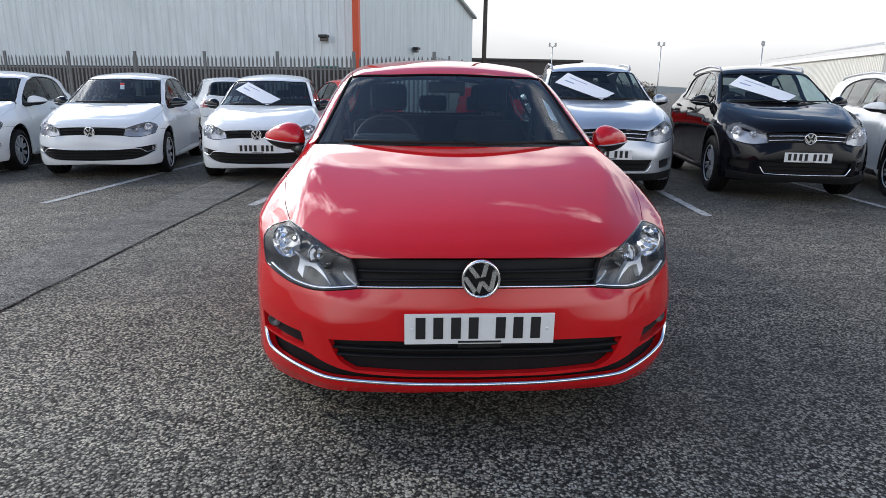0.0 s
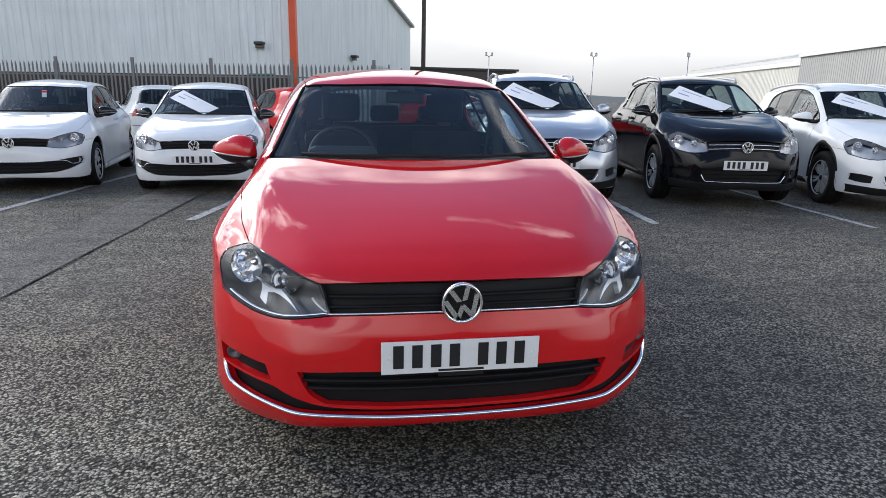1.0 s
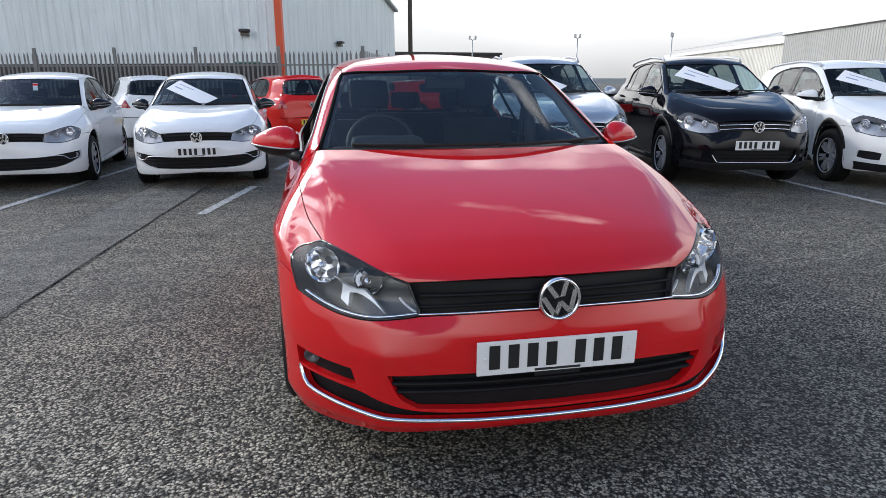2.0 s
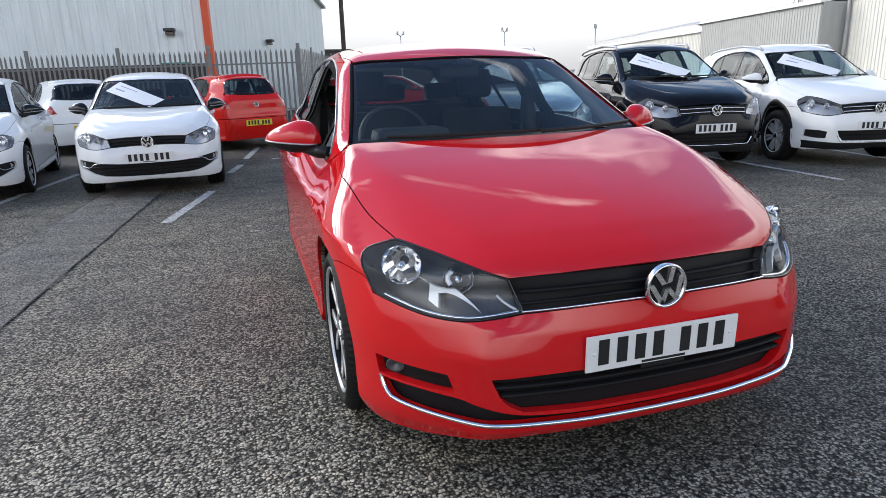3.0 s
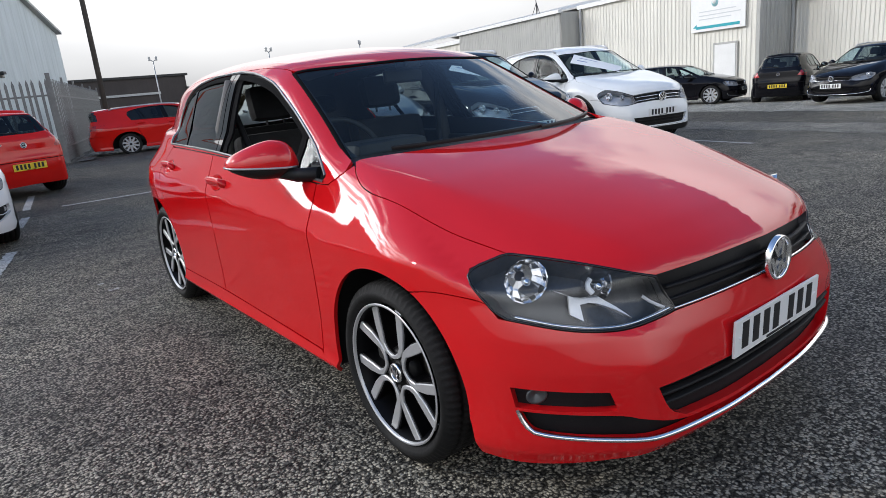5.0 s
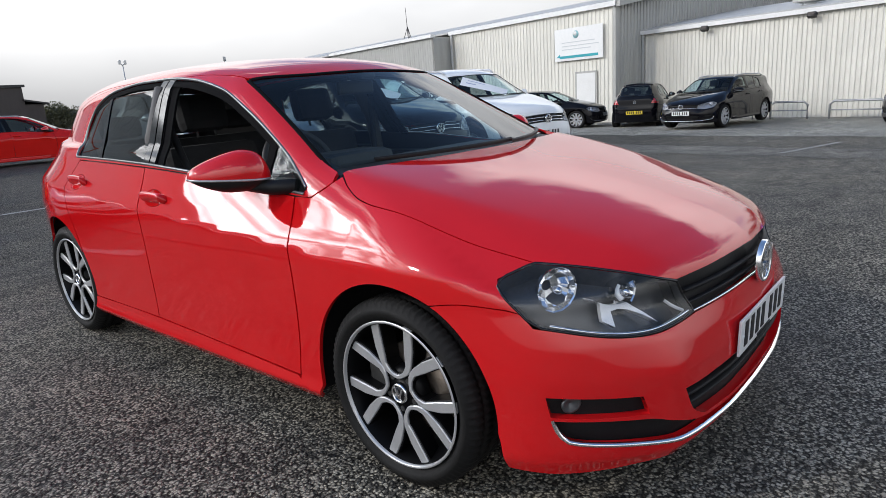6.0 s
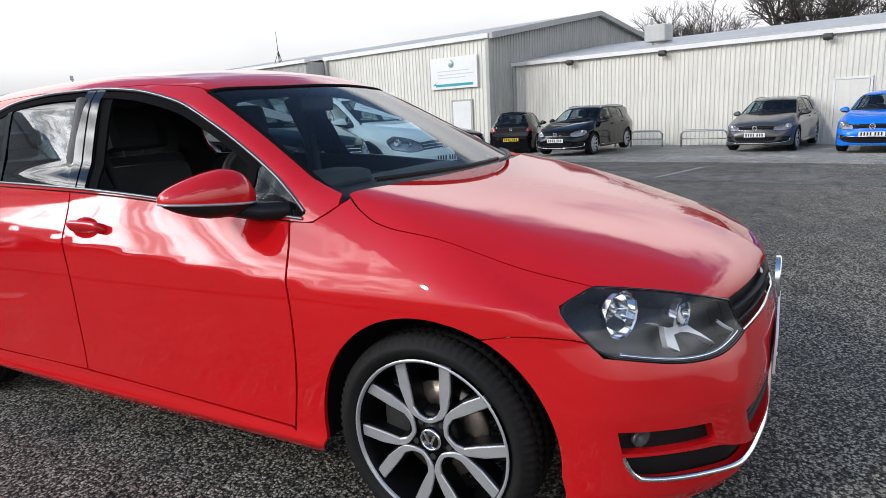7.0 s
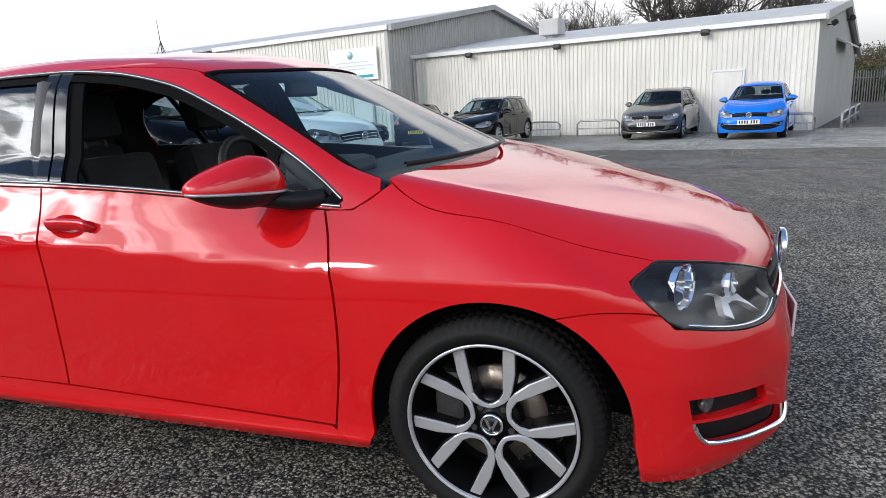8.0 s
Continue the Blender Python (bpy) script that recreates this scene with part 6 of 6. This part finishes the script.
    B.skin("tail_lamp", low, "tail", [tl], TAIL, both=True, h=hg, parent=gate, label="red tail lamp")
    B.skin("tailgate_frame", top, "back", [half_loop(top, "back", [("back", [(0, 1.42), (0.30, 1.405), (0.50, 1.36)]), ("back", [(0.50, 1.36), (0.60, 1.2), (0.66, 1.03)]), ("back", [(0.66, 1.03), (0.3, 1.02), (0, 1.02)])], h), rw], paint, parent=gate)
    B.skin("inner_trim", top, "back", [half_loop(top, "back", [("back", [(0, 1.42), (0.30, 1.405), (0.50, 1.36)]), ("back", [(0.50, 1.36), (0.60, 1.2), (0.66, 1.03)]), ("back", [(0.66, 1.03), (0.3, 1.02), (0, 1.02)])], hg), rw], DASH, off=0.016, wall=0, gap=-0.008, h=hg, parent=gate, label="dark inner tailgate trim")
    ur = WAYS["tail"][0](meet(low, "side", np.array([[3.83, 0.42]])))[0]
    rb = half_loop(low, "tail", [("tail", [(0, 0.608), (0.3, 0.608), (0.64, 0.605)]), ("tail", [(0.64, 0.605), (ur[0], 0.59)]), ("side", arc(*ARCH_R, 0.375, 40, -20)), ("tail", [(ur[0] * 1.0, 0.19), (0.5, 0.2), (0, 0.22)])], h)
    if fine:
        B.skin("inner_trim", whole, "tail", [tg], DASH, off=0.016, wall=0, gap=-0.008, h=0.06, label="dark inner tailgate trim")
    rbm = B.skin("rear_bumper", low, "tail", [rb], paint, gap=0.002)[0]
    if rear:
        bt = W(0, 4.16, 0.86)
        badge(gate, pose(bt[0], bt[1] + 0.02, bt[2], 0, 0, -90), 0.05, False)
        pr = W(0, 4.245, 0.52)
        plate(rbm, pose(pr[0], pr[1] + 0.012, pr[2], 0, 0, 180), PLATEY, True, label="yellow rear number plate with dark bars")
        B.bead("rear_wiper", top, "back", [(0.0, 1.06), (0.25, 1.075), (0.38, 1.10)], PLASTIC, 0.02, 0.012, parent=gate)
        B.bead("rear_spoiler", top, "back", [(-0.48, 1.372), (0, 1.41), (0.48, 1.372)], paint, 0.06, 0.035, parent=gate, label="roof spoiler")
    # mirrors
    mm = mirrors or paint
    for s in (1, -1):
        c = W(s * 0.905, 1.535, 0.985)
        mi = thing("door_mirror", "", "", pose(*c, 0, 0, s * 40))
        mi.parent = car
        bm = bmesh.new()
        bmesh.ops.create_uvsphere(bm, u_segments=28, v_segments=18, radius=1)
        for v in bm.verts:
            x, y, z = v.co
            pw = lambda q, e: math.copysign(abs(q) ** e, q)
            inward = -s * 0.30 * max(z, 0.0) * (1 - x * x)
            out_ = max(s * x, 0.0)
            v.co = ((pw(x, 0.92) + inward) * 0.142, pw(y, 0.85) * (0.078 if y < 0 else 0.05), pw(z, 0.95) * (0.090 if z > 0 else 0.056) * (1 - 0.38 * out_ ** 1.2) + 0.009 * s * x)
        for f in bm.faces:
            f.smooth = True
        low_bm = bm.copy()
        tilt = (0.064 * s * -1, 0, 1)
        for half, way_ in ((bm, 1), (low_bm, -1)):
            bmesh.ops.bisect_plane(half, geom=half.verts[:] + half.edges[:] + half.faces[:], plane_co=(0, 0, -0.006 - 0.001 * way_), plane_no=(tilt[0] * way_, 0, way_), clear_inner=True)
        shell = part("mirror_shell", bm, mm, mi)
        part("mirror_base", low_bm, PLASTIC, mi, "black mirror underside")
        part("indicator", tube([(k_, -0.079 * (1 - (abs(k_) / 0.142) ** 2.6) ** 0.42, -0.007 + 0.064 * s * k_) for k_ in (-0.138, -0.12, -0.09, -0.05, 0.0, 0.05, 0.09, 0.12, 0.138)], 0.0042, 6), LAMPCLEAR, mi, "clear indicator strip")
        part("mirror_glass", box((0.17, 0.006, 0.078), (-s * 0.012, 0.047, 0.013), 0.002), CHROME, mi)
        a, b = Vector(W(s * 0.768, 1.335, 0.938)), Vector(W(s * 0.865, 1.495, 0.955))
        part("mirror_arm", tube([a, (a + b) / 2 + Vector((0, 0, -0.010)), b], 0.027, 10), PLASTIC, fd[0 if s > 0 else 1], "black mirror arm")
    for yy0, dz, doors in ((-0.055, 0.010, fd), (0.80, 0.045, rd)):
        line = rounded([(2.17 + yy0, 0.846 + dz), (2.22 + yy0, 0.853 + dz), (2.30 + yy0, 0.854 + dz), (2.385 + yy0, 0.850 + dz)])
        p = meet(low, "side", line)
        V = []
        nn = slope(low, p)
        k = len(p)
        prof = [(-1.0, -0.2), (-0.9, 0.7), (-0.3, 1.0), (0.3, 1.0), (0.9, 0.7), (1.0, -0.2)]
        env = np.minimum(1, np.sin(np.linspace(0.05, np.pi - 0.05, k)) * 2.2)
        for a_, b_ in prof:
            V.append(p + np.array([0, 0, 1.0]) * (a_ * 0.021 * env)[:, None] + nn * (b_ * 0.036 * env)[:, None])
        V = B.warp(np.concatenate(V))
        Fc = [[j * k + i, j * k + i + 1, (j + 1) * k + i + 1, (j + 1) * k + i] for j in range(len(prof) - 1) for i in range(k - 1)]
        for o, s in zip(doors, (False, True)):
            B.put("handle", (V, np.zeros((0, 3)), Fc), paint, o, s, "body-coloured door handle")
    # plate
    if plate_f and not no_plate:
        pp = W(0, meet(low, "front", np.array([[0.0, 0.46]]))[0][1], 0.46)
        plate(bumper, pose(pp[0], pp[1] - 0.006, pp[2], 2), glyphs=plate_bars)
        part("plate_strip", box((0.15, 0.004, 0.012), bevel=0.001), PLASTIC, bumper, "black strip with illegible print", pose(pp[0], pp[1] - 0.006, pp[2] - 0.064)) if fine else None
    # wheels
    for ay, nm in ((ARCH_F[0], "front"), (ARCH_R[0], "rear")):
        wy = float(B.Y(ay)) + wheel_back
        for s in (1, -1):
            w = thing("wheel", "", "", pose(s * (track if nm == "front" else track - 0.03) * sx, wy, R, 0, 0, (180 if s > 0 else 0) + (steer if nm == "front" else 0)))
            w.parent = car
            wheel_parts(w, R, r, style, fine)
        liner(car, wy, R, max(float(B.Y(ay + 0.39) - B.Y(ay)), R + 0.045), 0.56 * sx, (0.85 if nm == "front" else 0.80) * sx)
    # inside
    fl, fh = W(0, 0.55, 0.22), W(0, 3.9, 0.36)
    part("underbody", box((1.06 * sx, fh[1] - fl[1], fh[2] - fl[2]), (0, (fl[1] + fh[1]) / 2, (fl[2] + fh[2]) / 2), 0.02), PLASTIC, car, "black underbody")
    e0, e1 = W(0, 0.25, 0.45), W(0, 1.25, 0.80)
    part("engine_bay", box((1.0 * sx, e1[1] - e0[1], 0.30), (0, (e0[1] + e1[1]) / 2, e0[2]), 0.02), PLASTIC, car)
    dsh = W(0, 1.38, 0.86)
    d = part("dashboard", box((1.36 * sx, 0.52, 0.26), (0, dsh[1], dsh[2] - 0.03), 0.06), DASH, car, "dark grey dashboard")
    part("instrument_hood", box((0.36, 0.2, 0.09), (-0.36 * sx, dsh[1] + 0.14, dsh[2] + 0.11), 0.04), DASH, d)
    sc = W(-0.36, 1.83, 0.93)
    bm = bmesh.new()
    ringp = [(0.185 * math.cos(2 * math.pi * k / 32), 0, 0.185 * math.sin(2 * math.pi * k / 32)) for k in range(33)]
    tube(ringp, 0.014, 8, bm, cap=False)
    tube([(-0.18, 0, 0.0), (0, 0.03, -0.01), (0.18, 0, 0.0)], 0.018, 6, bm)
    part("steering_wheel", bm, DASH, car, "black steering wheel", pose(*sc, -25))
    for s in (-1, 1):
        q = W(s * 0.36, 2.16, 0.48)
        seat(car, "front_seat", pose(q[0], q[1], q[2]))
    q = W(0, 3.05, 0.48)
    bench = seat(car, "rear_seat", pose(q[0], q[1], q[2]), 1.2 * sx, False)
    for s in (-0.4, 0.4, 0.0):
        part("headrest", box((0.24, 0.09, 0.13), (s, 0.30, 0.74), 0.04, m=pose(0, 0, 0, -12)), FABRIC, bench)
    if fine:
        for s in (-1, 1):
            a, b, c = W(s * 0.70, 1.36, 0.95), W(s * 0.62, 1.72, 1.2), W(s * 0.555, 2.0, 1.31)
            part("pillar_trim", tube([a, b, c], 0.035, 8), TRIMGREY, car, "grey inner pillar trim")
            a, b, c = W(s * 0.60, 2.50, 1.32), W(s * 0.70, 2.47, 1.1), W(s * 0.755, 2.45, 0.6)
            part("pillar_trim", tube([a, b, c], 0.04, 8), TRIMGREY, car, "grey inner pillar trim")
            a = W(s * 0.72, 1.9, 0.65)
            part("door_card", box((0.05, 1.0, 0.5), (a[0], a[1], a[2]), 0.02), DASH, car, "dark inner door panel")
            a = W(s * 0.72, 2.85, 0.68)
            part("door_card", box((0.05, 0.75, 0.5), (a[0], a[1], a[2]), 0.02), DASH, car, "dark inner door panel")
            part("seat_belt", tube([W(s * 0.66, 2.42, 1.22), W(s * 0.60, 2.36, 0.9), W(s * 0.56, 2.3, 0.6)], 0.018, 5), FABRIC, car, "black seat belt")
        hl = half_loop(top, "top", [("top", [(0, 1.76), (0.3, 1.79), (0.53, 1.90)]), ("top", [(0.53, 1.90), (0.55, 2.5), (0.50, 3.2), (0.45, 3.7)]), ("top", [(0.45, 3.7), (0, 3.8)])], 0.08)
        B.skin("headlining", top, "top", [hl], TRIMGREY, off=0.03, wall=0, h=0.08, label="pale grey headlining")
        q = W(0, 1.83, 1.30)
        part("rear_view_mirror", box((0.22, 0.03, 0.065), (0, 0, 0), 0.012), PLASTIC, car, "black interior mirror", pose(q[0], q[1], q[2] - 0.03))
        part("sensor_pod", box((0.09, 0.10, 0.05), (0, -0.05, 0.035), 0.015), PLASTIC, car, "", pose(q[0], q[1], q[2] - 0.01))
    if rails:
        for s in (1, -1):
            pts = [W(s * 0.545, 1.98, 1.365), W(s * 0.55, 2.06, 1.405), W(s * 0.552, 2.6, 1.437), W(s * 0.53, 3.2, 1.415), W(s * 0.515, 3.45, 1.39), W(s * 0.51, 3.52, 1.36)]
            part("roof_rail", tube(pts, 0.018, 6), SILVERRIM, car, "silver roof rail")
    if tag:
        q = W(0.06, 1.50, 1.235)
        tg_ = part("price_tag", box((0.06, 0.004, 0.10), bevel=0.001), PAPER, car, "small red and white price tag hanging in the windscreen", pose(q[0], q[1], q[2], -20))
        part("tag_top", box((0.06, 0.003, 0.028), (0, -0.003, 0.03)), REDPOLO, tg_, "red upper half")
    if sticker:
        def on_screen(q):
            return np.c_[q[:, 0], 0.95 + (q[:, 1] - 0.98) * 2.08 + 0.54 * q[:, 0] ** 2]

        card = np.array([(-0.53, 1.205), (0.03, 0.993), (0.22, 1.075), (-0.345, 1.318)])
        lp = on_screen(np.vstack([spaced(np.vstack([card[i], card[(i + 1) % 4]]), 0.03)[:-1] for i in range(4)]))
        st = B.skin("windscreen_sticker", top, "top", [lp], PAPER, off=-0.004, wall=0, gap=0, h=0.08, parent=wsc, label="long white paper sales sticker inside the screen")[0]
        along, down = card[1] - card[0], card[0] - card[3]
        for k, t0, t1, wd in ((0.28, 0.12, 0.50, 0.014), (0.58, 0.10, 0.30, 0.024)):
            a = card[3] + down * k
            B.bead("sticker_print", top, "top", on_screen(np.array([a + along * (t0 + (t1 - t0) * j / 8) for j in range(9)])), BLUEINK, wd, 0.001, off=-0.006, parent=st, label="blue bar of print")
    return car


# ---------------------------------------------------------------- the cars
build_car("red_hatchback", "glossy red hatchback with black and silver alloys, driver's window open", RED, pose(0, 0, 0), h=0.018, fine=True, open_window=True, R=0.313, wheel_back=0.015)

POLO = dict(sx=0.935, ymap=curve((0, 0), (0.826, 0.80), (3.463, 3.27), (4.245, 3.97)), face="polo", R=0.30, r=0.215, style="ten", h=0.06)
SUV = dict(sx=1.006, ymap=curve((0, 0), (0.826, 0.89), (1.2, 1.22), (3.463, 3.49), (4.245, 4.43)), zmap=curve((0, 0), (0.2, 0.25), (0.32, 0.37), (0.59, 0.70), (0.69, 0.82), (0.76, 0.92), (1.0, 1.155), (1.2, 1.36), (1.453, 1.665)),
           face="tiguan", R=0.36, r=0.235, style="seven", h=0.06, rails=True, trim=PLASTIC, estate=0.2)
LONG = dict(sx=1.0, ymap=curve((0, 0), (0.826, 0.90), (1.9, 1.95), (3.463, 3.58), (4.245, 4.65)), R=0.32, r=0.23, style="ten", h=0.06, rails=True, estate=0.33)


def on(x, y, rot):
    return pose(x, y, gz(x), 0, 0, rot)


row = "cars parked in the bay row"
build_car("white_hatchback", "white hatchback with black mirrors and a white sales sticker", WHITE, on(-2.18, 6.53, 3.8), mirrors=GLOSS, sticker=True, group=row, **POLO)
build_car("white_hatchback", "white hatchback with black mirrors and no front plate", WHITE, on(-4.43, 6.79, 6.2), mirrors=GLOSS, no_plate=True, tag=True, group=row, **POLO)
build_car("white_hatchback", "white hatchback with white mirrors beside the other hatchbacks", WHITE, on(-6.6, 6.9, 7), group=row, **POLO)
build_car("silver_suv", "silver sport utility car with a white sales sticker", SILVER, on(2.17, 5.3, -8.0), sticker=True, group=row, **SUV)
build_car("black_suv", "black sport utility car with roof rails and sales sticker", BLACKP, on(4.46, 5.08, -11.5), sticker=True, group=row, **SUV)
build_car("white_suv", "white sport utility car with black sills and sales sticker", WHITE, on(6.75, 4.78, -14.0), sticker=True, group=row, **SUV)
build_car("red_small_hatchback", "bright red small hatchback parked tail outwards by the fence", REDPOLO, on(-2.22, 15.2, 201), rear=True, **POLO)
build_car("white_small_hatchback", "white small hatchback parked tail outwards by the fence", WHITE, on(-5.3, 16.2, 200), rear=True, **POLO)
build_car("red_estate", "red estate car with roof rails parked beside the palisade fence", REDPOLO, on(6.25, 20.4, 81), **LONG)
build_car("dark_estate", "dark blue-black estate car parked before the cream shed", BLACKP, on(16.14, 6.11, -99), **LONG)
build_car("grey_estate", "metallic grey estate car parked before the cream shed", GREYP, on(16.9, 0.8, -102), **LONG)
build_car("blue_hatchback", "bright blue small hatchback parked before the cream shed", BLUEP, on(15.61, -1.71, -104), **POLO)
build_car("black_hatchback", "black hatchback parked nose towards the shed corner", BLACKP, on(22.0, 9.3, 104), rear=True, **dict(POLO, sx=0.97, h=0.06))
build_car("black_coupe", "black coupe parked beside the tall shed", BLACKP, on(19.3, 9.9, 12), **dict(LONG, rails=False, estate=0.0, ymap=curve((0, 0), (4.245, 4.3)), zmap=curve((0, 0), (1.0, 0.97), (1.453, 1.38))))
build_car("white_far_hatchback", "white hatchback parked along the tall shed wall", WHITE, on(19.5, 17.5, -10), **dict(POLO, h=0.06))
